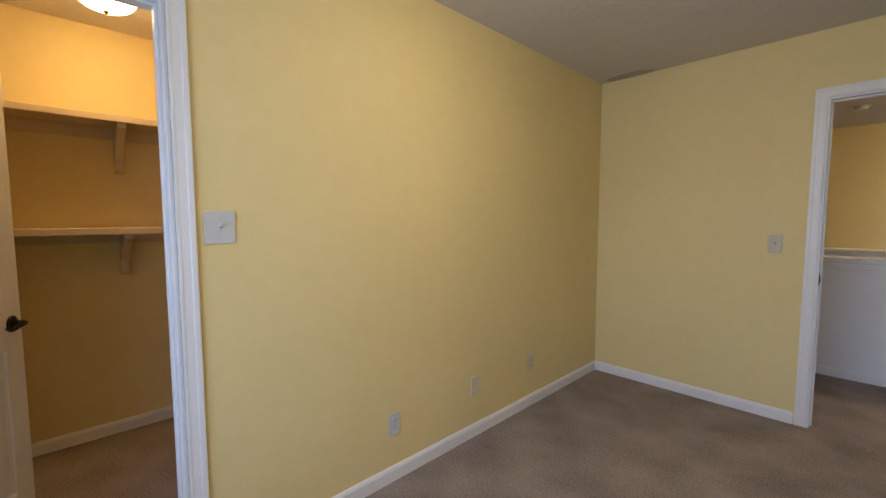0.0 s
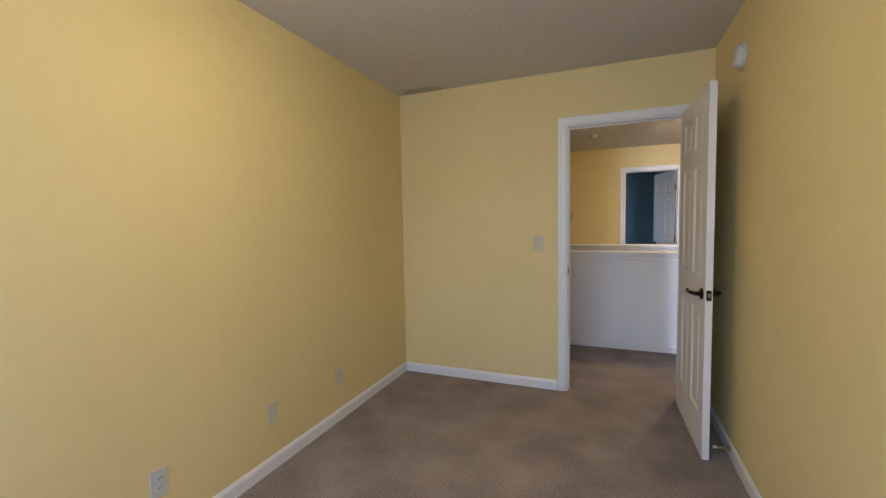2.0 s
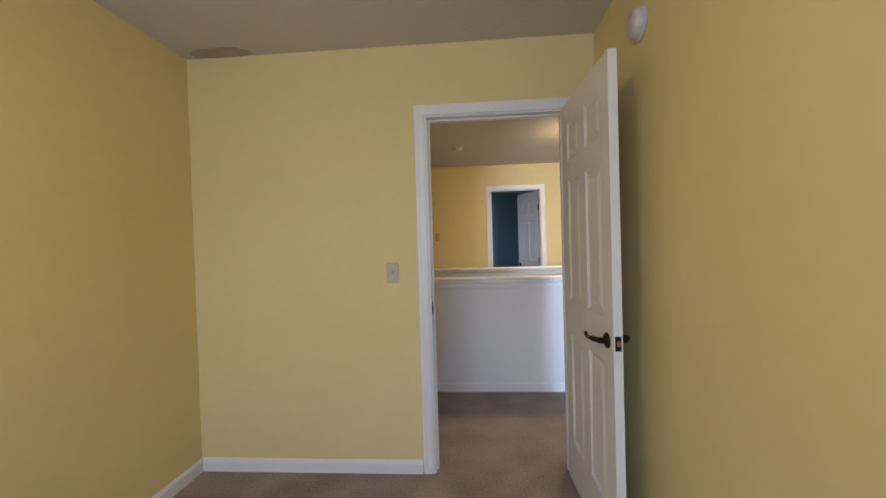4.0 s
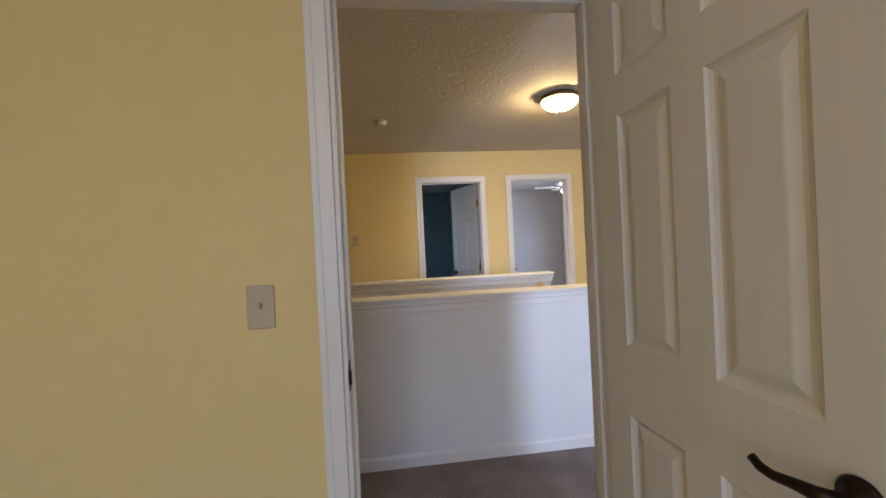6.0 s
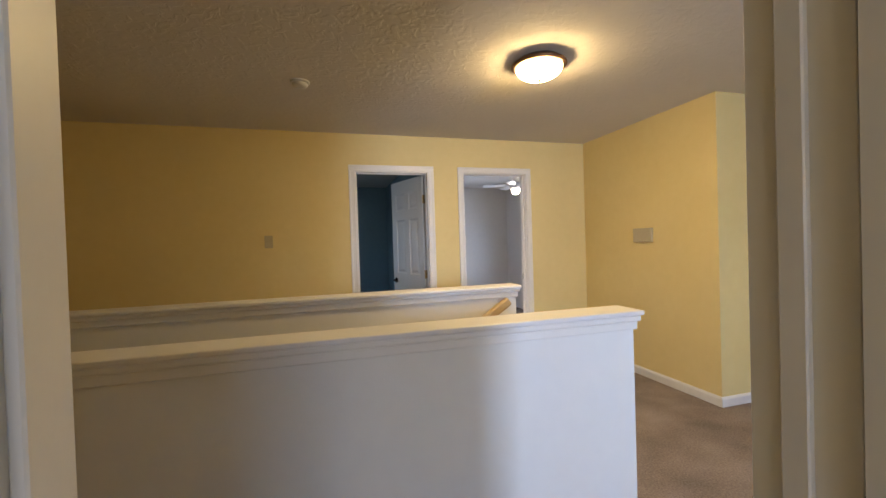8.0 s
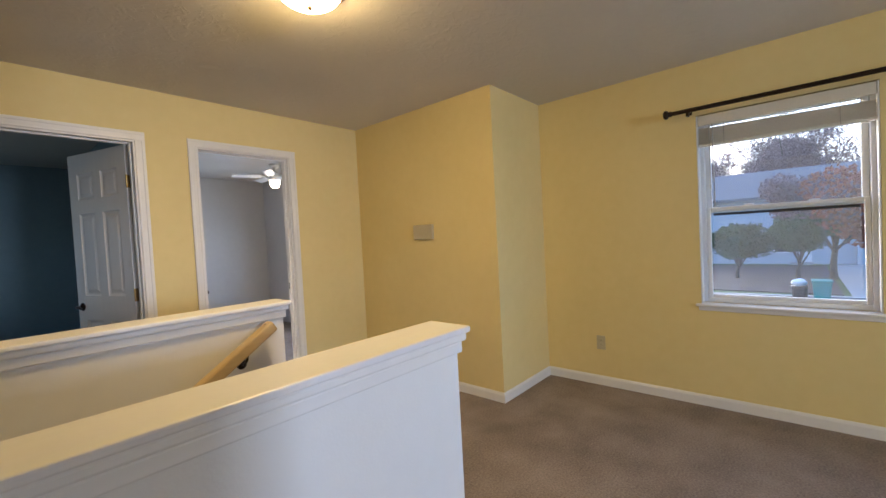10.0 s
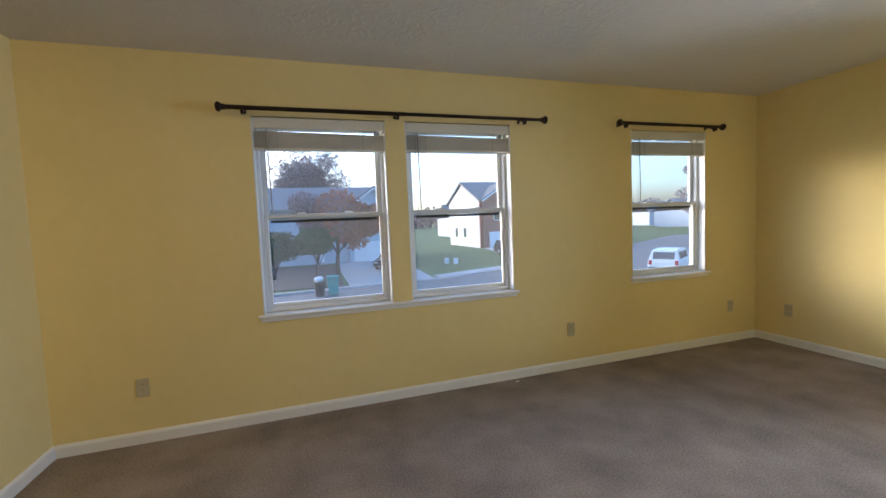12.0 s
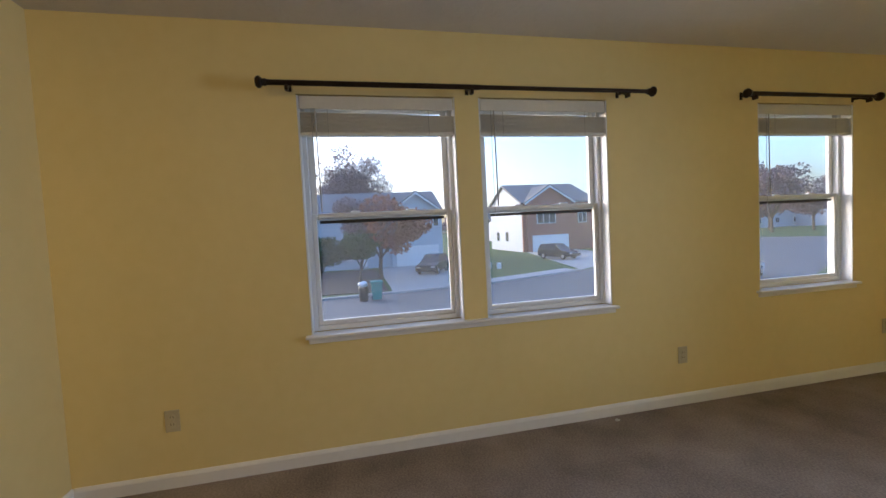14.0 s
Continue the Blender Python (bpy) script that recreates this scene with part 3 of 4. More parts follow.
# ---- plates on the walls ----
def wall_matrix(x, y, z, facing):
    """Local x along the wall, local y out of it, local z up."""
    turn = {"+x": -90, "-x": 90, "+y": 0, "-y": 180}[facing]
    return Matrix.Translation((x, y, z)) @ Matrix.Rotation(radians(turn), 4, "Z")


def plate(name, x, y, z, facing, what, label, mat=PLATE, w=0.071, h=0.116):
    p = thing(name, label, {"socket": "power outlet", "toggle": "light switch", "blank": "wall plate", "rocker": "light switch"}[what], at=wall_matrix(x, y, z, facing))
    part("plate", box(-w / 2, w / 2, 0.0, 0.006, -h / 2, h / 2, 0.0025, 2), mat, p)
    if what == "socket":
        for s in (-1, 1):
            f = part("receptacle", lathe([(0, 0.0085), (0.0155, 0.0085), (0.017, 0.006), (0.017, 0.004)], 20, Matrix.Translation((0, 0, s * 0.0195)) @ Matrix.Rotation(-math.pi / 2, 4, "X")), mat, p)
            for dx in (-0.0065, 0.0065):
                part("slot", box(dx - 0.0012, dx + 0.0012, 0.0083, 0.0089, s * 0.0195 - 0.002, s * 0.0195 + 0.007), DARK, f)
        part("screw", lathe([(0, 0.0075), (0.003, 0.007), (0.0035, 0.0055)], 10, Matrix.Rotation(-math.pi / 2, 4, "X")), mat, p)
    if what == "toggle":
        part("toggle_slot", box(-0.006, 0.006, 0.0055, 0.0068, -0.013, 0.013), mat, p)
        part("toggle", box(-0.0045, 0.0045, 0.004, 0.022, -0.006, 0.006, 0.0015, 2, m=Matrix.Rotation(radians(24), 4, "X")), mat, p)
        for s in (-1, 1):
            part("screw", lathe([(0, 0.0075), (0.003, 0.007), (0.0035, 0.0055)], 10, Matrix.Translation((0, 0, s * 0.03)) @ Matrix.Rotation(-math.pi / 2, 4, "X")), mat, p)
    if what == "blank":
        for s in (-1, 1):
            part("screw", lathe([(0, 0.0075), (0.003, 0.007), (0.0035, 0.0055)], 10, Matrix.Translation((0, 0, s * 0.041)) @ Matrix.Rotation(-math.pi / 2, 4, "X")), mat, p)
    return p


plate("light_switch", 1.190, 0.0, 1.156, "-y", "toggle", "almond toggle light switch beside the bedroom door")
plate("light_switch", 0.0, -2.947, 1.297, "+x", "toggle", "white toggle light switch beside the closet door", WHITE_PLATE, 0.10, 0.116)
plate("light_switch", 1.119, 3.78, 1.40, "-y", "toggle", "almond toggle light switch on the far hall wall")
plate("power_outlet", 0.0, -2.188, 0.292, "+x", "socket", "white duplex outlet low on the bedroom wall", WHITE_PLATE)
plate("wall_plate", 0.0, -1.580, 0.312, "+x", "blank", "cream blank cover plate low on the bedroom wall", CREAM_PLATE)
plate("power_outlet", 0.0, -0.992, 0.306, "+x", "socket", "cream duplex outlet low on the bedroom wall", CREAM_PLATE)
plate("power_outlet", 1.245, HF0, 0.385, "-y", "socket", "white duplex outlet on the half wall", WHITE_PLATE)
plate("power_outlet", 5.30, 1.636, 0.357, "-x", "socket", "almond duplex outlet under the double window")
plate("power_outlet", 5.30, -1.513, 0.345, "-x", "socket", "almond duplex outlet between the windows")
plate("power_outlet", 5.30, -3.38, 0.36, "-x", "socket", "almond duplex outlet near the loft corner")
plate("power_outlet", 4.99, -3.73, 0.335, "+y", "socket", "almond duplex outlet beside the loft corner")
plate("wall_plate", 3.772, -3.73, 0.350, "+y", "blank", "almond cable plate low on the end wall")
plate("power_outlet", 4.535, 3.36, 0.33, "-x", "socket", "almond duplex outlet low on the chase wall")
th = thing("thermostat", "beige thermostat box with a slotted cover on the hall wall", "thermostat", at=wall_matrix(4.535, 2.875, 1.357, "-x"))
part("cover", box(-0.115, 0.115, 0.0, 0.028, -0.065, 0.065, 0.005, 2), PLATE, th)
for k in range(5):
    part("slot", box(-0.095, 0.095, 0.0278, 0.0286, -0.045 + k * 0.022, -0.041 + k * 0.022), PLATE, th)


# ---- ceiling fixtures ----
def dome_lamp(x, y, r, glow_mat, label):
    c = thing("ceiling_light", label, "ceiling light", "flush dome lights", at=Matrix.Translation((x, y, H)))
    part("rim", lathe([(0, 0.0), (r * 0.80, 0.0), (r * 0.86, -0.010), (r * 1.0, -0.026), (r * 1.02, -0.036), (r * 0.96, -0.044), (r * 0.84, -0.048), (r * 0.82, -0.04)], 40), LAMP_BRONZE, c, "bronze rim", True)
    prof = [(r * 0.84 * math.cos(a), -0.044 - 0.075 * math.sin(a)) for a in (math.pi / 2 * k / 10 for k in range(11))]
    part("glass_bowl", lathe(prof, 40), glow_mat, c, "lit frosted glass bowl", True)
    part("finial", lathe([(0, -0.112), (0.012, -0.116), (0.013, -0.124), (0.007, -0.132), (0, -0.136)], 16), LAMP_BRONZE, c, "", True)
    return c


dome_lamp(2.915, 1.935, 0.165, glow("lamp_glass_hall", (1.0, 0.70, 0.27), HALL_LAMP), "bronze flush dome ceiling light, switched on, over the stairwell")
dome_lamp(1.0, -2.15, 0.165, glow("lamp_glass_bedroom", (1.0, 0.80, 0.44), BED_LAMP), "bronze flush dome ceiling light in the bedroom, switched on")
dome_lamp(-0.98, -3.14, 0.15, glow("lamp_glass_closet", (1.0, 0.60, 0.18), CLOSET_LAMP), "flush dome ceiling light in the closet, switched on")

sd = thing("smoke_detector", "small white round smoke detector on the hall ceiling", "smoke detector", at=Matrix.Translation((1.494, 2.56, H)))
part("base", lathe([(0, 0), (0.062, 0), (0.064, -0.010), (0.056, -0.014), (0, -0.014)], 28), WHITE_PLATE, sd, "", True)
part("cover", lathe([(0.05, -0.014), (0.05, -0.028), (0.044, -0.036), (0.02, -0.038), (0, -0.038)], 28), WHITE_PLATE, sd, "", True)
sd = thing("smoke_detector", "white round smoke detector high on the bedroom wall", "smoke detector", at=Matrix.Translation((2.34, -0.61, 2.165)) @ Matrix.Rotation(-math.pi / 2, 4, "Y"))
part("base", lathe([(0, 0), (0.066, 0), (0.068, 0.010), (0.06, 0.014), (0, 0.014)], 28), WHITE_PLATE, sd, "", True)
part("cover", lathe([(0.058, 0.014), (0.056, 0.030), (0.048, 0.038), (0.02, 0.041), (0, 0.041)], 28), WHITE_PLATE, sd, "", True)

# brown stain at the ceiling over the bedroom corner
own = bmesh.new()
ring = []
for k in range(28):
    a = 2 * math.pi * k / 28
    rr = 1 + 0.35 * noise.noise((math.cos(a) * 1.7, math.sin(a) * 1.7, 3.1))
    ring.append(own.verts.new((0.24 + 0.19 * rr * math.cos(a), -0.055 + min(0.052, 0.06 * rr * math.sin(a)), H - 0.003)))
own.faces.new(ring)
tagged(finish(own, "ceiling_stain", STAIN), "brownish water stain on the ceiling by the corner", "stain", kind="structure")


# ---- handrail ----
hr = thing("handrail", "oak handrail on dark brackets along the stair wall", "handrail")
p0, p1 = Vector((2.92, HB0 - 0.075, 0.895)), Vector((-0.2, HB0 - 0.075, -1.14))
rot = (p1 - p0).to_track_quat("X", "Z").to_matrix().to_4x4()
L = (p1 - p0).length
part("rail", box(0, L, -0.029, 0.029, -0.03, 0.03, 0.012, 3, m=Matrix.Translation(p0) @ rot), RAIL_WOOD, hr)
part("end_screw", lathe([(0, 0.002), (0.004, 0.0015), (0.005, 0)], 10, Matrix.Translation(p0) @ rot @ Matrix.Translation((0.03, 0, 0.03))), BRONZE, hr)
for f in (0.045, 0.35, 0.65, 0.95):
    q = p0.lerp(p1, f) + Vector((0, 0, -0.035))
    bk = sweep([q, q + Vector((0, 0.01, -0.03)), q + Vector((0, 0.04, -0.055)), q + Vector((0, 0.068, -0.06))], 0.007, 8)
    bk = lathe([(0, 0.006), (0.02, 0.005), (0.026, 0.0), (0, 0)], 16, Matrix.Translation(q + Vector((0, 0.0745, -0.06))) @ Matrix.Rotation(math.pi / 2, 4, "X"), bm=bk)
    part("bracket", bk, BRONZE, hr, "dark bronze rail bracket")


# ---- closet shelves ----
def closet_shelf(z, label):
    s = thing("closet_shelf", label, "shelf", "closet shelves")
    part("board", box(-1.558, -1.255, -4.49, -1.71, z - 0.019, z, 0.002, 1), SHADED_SHELF_PAINT, s)
    part("front_lip", box(-1.257, -1.238, -4.49, -1.71, z - 0.035, z + 0.002, 0.003, 1), SHADED_SHELF_PAINT, s)
    part("cleat", box(-1.559, -1.541, -4.49, -1.71, z - 0.09, z - 0.0195, 0.002, 1), SHADED_SHELF_PAINT, s)
    for y in (-4.1, -3.075, -2.15):
        own = bmesh.new()
        prof = [(-1.54, z - 0.02), (-1.27, z - 0.02), (-1.27, z - 0.06), (-1.33, z - 0.085), (-1.42, z - 0.13), (-1.485, z - 0.20), (-1.50, z - 0.275), (-1.54, z - 0.285)]
        a = [own.verts.new((x, y - 0.019, zz)) for x, zz in prof]
        b = [own.verts.new((x, y + 0.019, zz)) for x, zz in prof]
        own.faces.new(a)
        own.faces.new(b)
        for i in range(len(prof)):
            j = (i + 1) % len(prof)
            own.faces.new((a[i], a[j], b[j], b[i]))
        part("bracket", own, SHADED_SHELF_PAINT, s)
    return s


closet_shelf(1.885, "painted wooden upper closet shelf on curved brackets")
closet_shelf(1.275, "painted wooden lower closet shelf on curved brackets")


# ---- ceiling fan in the grey room ----
fan = thing("ceiling_fan", "white ceiling fan with a lit globe, at rest", "ceiling fan", at=Matrix.Translation((4.72, 5.90, H)))
part("canopy", lathe([(0, 0), (0.07, 0), (0.065, -0.03), (0.03, -0.06), (0.014, -0.065), (0.014, -0.12), (0, -0.12)], 24), TRIM, fan, "", True)
part("motor", lathe([(0, -0.12), (0.06, -0.125), (0.10, -0.15), (0.10, -0.20), (0.06, -0.23), (0, -0.235)], 28), TRIM, fan, "", True)
for k in range(5):
    m = Matrix.Rotation(2 * math.pi * k / 5 + 0.3, 4, "Z") @ Matrix.Translation((0, 0, -0.17)) @ Matrix.Rotation(radians(10), 4, "X")
    part("blade", box(0.17, 0.54, -0.06, 0.06, -0.004, 0.004, 0.003, 1, m=m, bm=box(0.08, 0.2, -0.015, 0.015, -0.006, 0.002, m=m)), TRIM, fan)
part("globe", lathe([(0.05 * math.cos(a) + 0.02, -0.235 - 0.09 * math.sin(a)) for a in (math.pi / 2 * k / 8 for k in range(9))] + [(0, -0.325)], 24), glow("fan_globe", (1.0, 0.78, 0.5), FAN_LAMP), fan, "lit glass globe", True)

ds = thing("door_stop", "small spring door stop with a white tip on the baseboard", "door stop", at=Matrix.Translation((2.327, -0.62, 0.05)))
part("spring", tube((0, 0, 0), (-0.065, 0, 0), 0.006, bm=tube((0, 0, 0), (-0.006, 0, 0), 0.013)), BRASS, ds)
part("tip", tube((-0.065, 0, 0), (-0.082, 0, 0), 0.0085), WHITE_PLATE, ds, "white rubber tip")

own = bmesh.new()
ring = [own.verts.new((5.225 + 0.016 * math.cos(a) * (1 + 0.4 * math.sin(3 * a)), -0.95 + 0.02 * math.sin(a), 0.004 + 0.004 * math.cos(2 * a))) for a in (2 * math.pi * k / 9 for k in range(9))]
own.faces.new(ring)
bmesh.ops.solidify(own, geom=own.faces[:], thickness=0.002)
tagged(finish(own, "paper_scrap", WHITE_PLATE), "tiny white scrap of paper on the carpet", "scrap")


# ---- outside ----
G = -2.7
GRASS = surface("lawn_grass", (0.05, 0.085, 0.025), (0.10, 0.14, 0.045), 0.9, spec=0.2, big=0.5, fine=9, mix=0.5, bump=0.6, dist=0.03)
ASPHALT = surface("asphalt", (0.10, 0.10, 0.105), (0.15, 0.15, 0.155), 0.85, big=0.4, fine=14, bump=0.3, dist=0.01)
CONCRETE = surface("concrete", (0.30, 0.29, 0.28), (0.42, 0.41, 0.39), 0.85, big=0.5, fine=10, bump=0.2, dist=0.005)
MULCH = surface("dark_mulch", (0.035, 0.026, 0.022), (0.09, 0.065, 0.055), 0.95, big=1.5, fine=8, mix=0.6, bump=0.8, dist=0.05)
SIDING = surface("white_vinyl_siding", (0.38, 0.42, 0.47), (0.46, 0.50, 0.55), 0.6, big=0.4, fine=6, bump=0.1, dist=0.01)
BRICK = surface("red_brick", (0.24, 0.09, 0.065), (0.38, 0.16, 0.11), 0.85, big=1.5, fine=6, mix=0.6, bump=0.4, dist=0.02)
SHINGLE = surface("grey_shingle", (0.15, 0.145, 0.15), (0.23, 0.22, 0.22), 0.9, big=1.0, fine=6, mix=0.6, bump=0.4, dist=0.02)
HOUSE_TRIM = surface("house_trim", (0.66, 0.66, 0.66), (0.74, 0.74, 0.74), 0.5, bump=0)
DARK_GLASS = surface("dark_house_glass", (0.03, 0.035, 0.045), (0.06, 0.07, 0.085), 0.12, spec=0.8, bump=0)
BARK = surface("bark", (0.06, 0.045, 0.035), (0.13, 0.10, 0.075), 0.95, big=3, fine=20, bump=0.8, dist=0.03, stretch=(1, 1, 0.3))
LEAF_RED = surface("autumn_red_leaf", (0.26, 0.08, 0.045), (0.42, 0.16, 0.09), 0.8, big=0.6, fine=3, mix=0.5, bump=0)
LEAF_GREEN = surface("dark_green_leaf", (0.04, 0.07, 0.03), (0.09, 0.13, 0.05), 0.8, big=0.6, fine=3, mix=0.5, bump=0)
LEAF_BROWN = surface("mauve_brown_leaf", (0.16, 0.11, 0.115), (0.27, 0.18, 0.18), 0.85, big=0.4, fine=3, mix=0.5, bump=0)
CAR_DARK = surface("dark_car_paint", (0.02, 0.022, 0.03), (0.03, 0.033, 0.042), 0.2, spec=0.6, bump=0)
CAR_WHITE = surface("white_car_paint", (0.65, 0.65, 0.66), (0.72, 0.72, 0.73), 0.2, spec=0.6, bump=0)
TYRE = surface("tyre_rubber", (0.015, 0.015, 0.016), (0.03, 0.03, 0.03), 0.85, bump=0)
ALLOY = surface("alloy_wheel", (0.4, 0.4, 0.42), (0.55, 0.55, 0.57), 0.3, metal=0.9, bump=0)
TEAL = surface("teal_plastic", (0.01, 0.20, 0.18), (0.02, 0.28, 0.25), 0.45, bump=0)
BLACK_PLASTIC = surface("black_plastic", (0.02, 0.02, 0.022), (0.04, 0.04, 0.042), 0.5, bump=0)
TAIL = surface("tail_light_red", (0.35, 0.02, 0.02), (0.45, 0.03, 0.03), 0.25, bump=0)

bm = bmesh.new()
bmesh.ops.create_grid(bm, x_segments=8, y_segments=8, size=900)
bmesh.ops.translate(bm, vec=(0, 0, G), verts=bm.verts)
tagged(finish(bm, "ground", GRASS), "green lawn grass reaching to the horizon", "grass", kind="structure")


def flat(name, pts, z0, z1, mat, label, category):
    own = bmesh.new()
    a = [own.verts.new((x, y, z0)) for x, y in pts]
    b = [own.verts.new((x, y, z1)) for x, y in pts]
    own.faces.new(a)
    own.faces.new(b)
    for i in range(len(pts)):
        j = (i + 1) % len(pts)
        own.faces.new((a[i], a[j], b[j], b[i]))
    return tagged(finish(own, name, mat), label, category, kind="structure")


flat("road", [(19.0, 60), (27.5, 60), (28.2, 4), (29.5, -8), (33.0, -17.5), (60.0, -62), (46.0, -70), (22.0, -26), (19.0, -8)], G - 0.2, G + 0.012, ASPHALT, "grey asphalt street curving between the houses", "road")
flat("kerb", [(27.5, 60), (27.9, 60), (28.6, 4), (29.9, -8), (33.4, -17.4), (33.0, -17.5), (29.5, -8), (28.2, 4)], G - 0.2, G + 0.13, CONCRETE, "pale concrete kerb along the street", "kerb")
flat("driveway", [(28.7, -1.6), (47.9, -1.6), (47.9, -8.6), (29.7, -7.6)], G - 0.2, G + 0.03, CONCRETE, "pale concrete driveway of the white house", "driveway")
flat("driveway", [(33.5, -17.6), (56.9, -23.2), (56.9, -30.6), (41.0, -30.0)], G - 0.2, G + 0.03, CONCRETE, "pale concrete driveway of the brick house", "driveway")
flat("pavement", [(30.4, -8.2), (31.8, -8.0), (35.2, -17.0), (33.9, -17.2)], G - 0.2, G + 0.04, CONCRETE, "concrete pavement strip beside the lawn", "pavement")
flat("mulch_bed", [(30.2, -1.3), (46.5, -1.3), (46.5, 9), (30.6, 9)], G - 0.2, G + 0.05, MULCH, "dark mulch bed in front of the white house", "mulch bed")


def prism(pts, axis, a0, a1, bm=None):
    """Extrude (u, z) outline along 'x' or 'y'."""
    own = bmesh.new()
    mk = (lambda u, z, a: (a, u, z)) if axis == "x" else (lambda u, z, a: (u, a, z))
    a = [own.verts.new(mk(u, z, a0)) for u, z in pts]
    b = [own.verts.new(mk(u, z, a1)) for u, z in pts]
    own.faces.new(a)
    own.faces.new(b)
    for i in range(len(pts)):
        j = (i + 1) % len(pts)
        own.faces.new((a[i], a[j], b[j], b[i]))
    return merge(bm, own)


def house_window(h, x, y, z, w, ht, panes=2):
    wd = part("window", box(x - 0.06, x + 0.04, y - w / 2, y + w / 2, z, z + ht), HOUSE_TRIM, h)
    for k in range(panes):
        a = y - w / 2 + 0.08 + k * (w - 0.08) / panes
        part("pane", box(x - 0.075, x - 0.062, a, a + (w - 0.08) / panes - 0.08, z + 0.08, z + ht - 0.08), DARK_GLASS, wd)


def siding(h, x, y0, y1, z0, z1, step=0.2):
    own = bmesh.new()
    z = z0
    while z < z1 - 0.05:
        a = [own.verts.new(p) for p in ((x - 0.03, y0, z), (x - 0.03, y1, z), (x - 0.005, y1, min(z + step, z1)), (x - 0.005, y0, min(z + step, z1)))]
        own.faces.new(a)
        b = [own.verts.new(p) for p in ((x, y0, z), (x, y1, z))]
        own.faces.new((a[0], a[1], b[1], b[0]))
        z += step
    tagged(part("siding", own, SIDING, h), kind="stuff")


# white house across the street
ha = thing("house", "white sided house with a grey shingle roof and attached garage", "house", at=None)
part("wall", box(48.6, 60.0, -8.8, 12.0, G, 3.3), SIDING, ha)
part("roof", prism([(47.9, 3.1), (54.3, 5.85), (60.8, 3.1), (60.8, 3.35), (54.3, 6.15), (47.9, 3.35)], "y", -9.3, 12.6), SHINGLE, ha, "grey shingle roof")
part("gable_wing", prism([(-9.0, G), (-3.2, G), (-3.2, 3.2), (-6.1, 5.3), (-9.0, 3.2)], "x", 48.0, 54.0), SIDING, ha)
part("gable_roof", prism([(-9.5, 2.95), (-6.1, 5.42), (-2.7, 2.95), (-2.7, 3.2), (-6.1, 5.7), (-9.5, 3.2)], "x", 47.6, 54.2), SHINGLE, ha)
part("rake_board", prism([(-9.5, 2.82), (-6.1, 5.27), (-2.7, 2.82), (-2.7, 3.02), (-6.1, 5.49), (-9.5, 3.02)], "x", 47.5, 47.62), HOUSE_TRIM, ha)
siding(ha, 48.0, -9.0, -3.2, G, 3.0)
gd = part("garage_door", box(47.9, 48.0, -8.5, -3.7, G, -0.45), HOUSE_TRIM, ha, "white panelled garage door")
for k in range(4):
    for q in range(4):
        part("panel", box(47.87, 47.905, -8.3 + q * 1.15, -7.3 + q * 1.15, G + 0.08 + k * 0.55, G + 0.5 + k * 0.55, 0.02, 1), HOUSE_TRIM, gd)
house_window(ha, 47.96, -4.9, 1.2, 1.4, 1.3)
house_window(ha, 47.96, -8.3, 1.6, 0.7, 1.0, 1)
house_window(ha, 48.55, 1.2, -1.7, 1.6, 1.5)
house_window(ha, 48.55, 4.6, -1.7, 1.6, 1.5)
part("front_door", box(48.5, 48.6, -0.5, 0.45, G + 0.2, G + 2.3), HOUSE_TRIM, ha)
part("porch_step", box(47.6, 48.6, -0.6, 1.0, G, G + 0.2), CONCRETE, ha)

# brick-fronted house
hb = thing("house", "house with a red brick front, white gable side and brown roof", "house")
part("wall", prism([(57.6, G), (71.0, G), (71.0, 4.5), (64.3, 7.3), (57.6, 4.5)], "y", -34.0, -22.8), SIDING, hb, "white vinyl siding")
part("roof", prism([(56.9, 4.2), (64.3, 7.35), (71.7, 4.2), (71.7, 4.45), (64.3, 7.65), (56.9, 4.45)], "y", -34.5, -22.4), SHINGLE, hb, "brown-grey shingle roof")
part("brick_front", box(57.3, 57.6, -34.0, -22.8, G, 4.4), BRICK, hb, "red brick front")
part("gable_front", prism([(-30.2, G), (-23.3, G), (-23.3, 4.4), (-26.75, 6.5), (-30.2, 4.4)], "x", 56.8, 60.0), BRICK, hb, "red brick gable")
part("gable_roof", prism([(-30.6, 4.2), (-26.75, 6.6), (-22.9, 4.2), (-22.9, 4.45), (-26.75, 6.9), (-30.6, 4.45)], "x", 56.4, 62.5), SHINGLE, hb)
part("rake_board", prism([(-30.6, 4.05), (-26.75, 6.45), (-22.9, 4.05), (-22.9, 4.28), (-26.75, 6.7), (-30.6, 4.28)], "x", 56.3, 56.42), HOUSE_TRIM, hb)
house_window(hb, 56.76, -26.2, 1.3, 2.9, 1.5, 3)
gd = part("garage_door", box(56.7, 56.8, -29.6, -24.0, G, -0.35), HOUSE_TRIM, hb, "white panelled garage door")
for k in range(4):
    for q in range(4):
        part("panel", box(56.67, 56.705, -29.4 + q * 1.35, -28.25 + q * 1.35, G + 0.08 + k * 0.56, G + 0.52 + k * 0.56, 0.02, 1), HOUSE_TRIM, gd)
house_window(hb, 57.26, -32.2, 1.2, 1.4, 1.5)
part("side_window", box(63.0, 64.0, -22.79, -22.74, -1.2, 0.2), DARK_GLASS, hb)
part("side_window", box(67.0, 68.0, -22.79, -22.74, -1.2, 0.2), DARK_GLASS, hb)

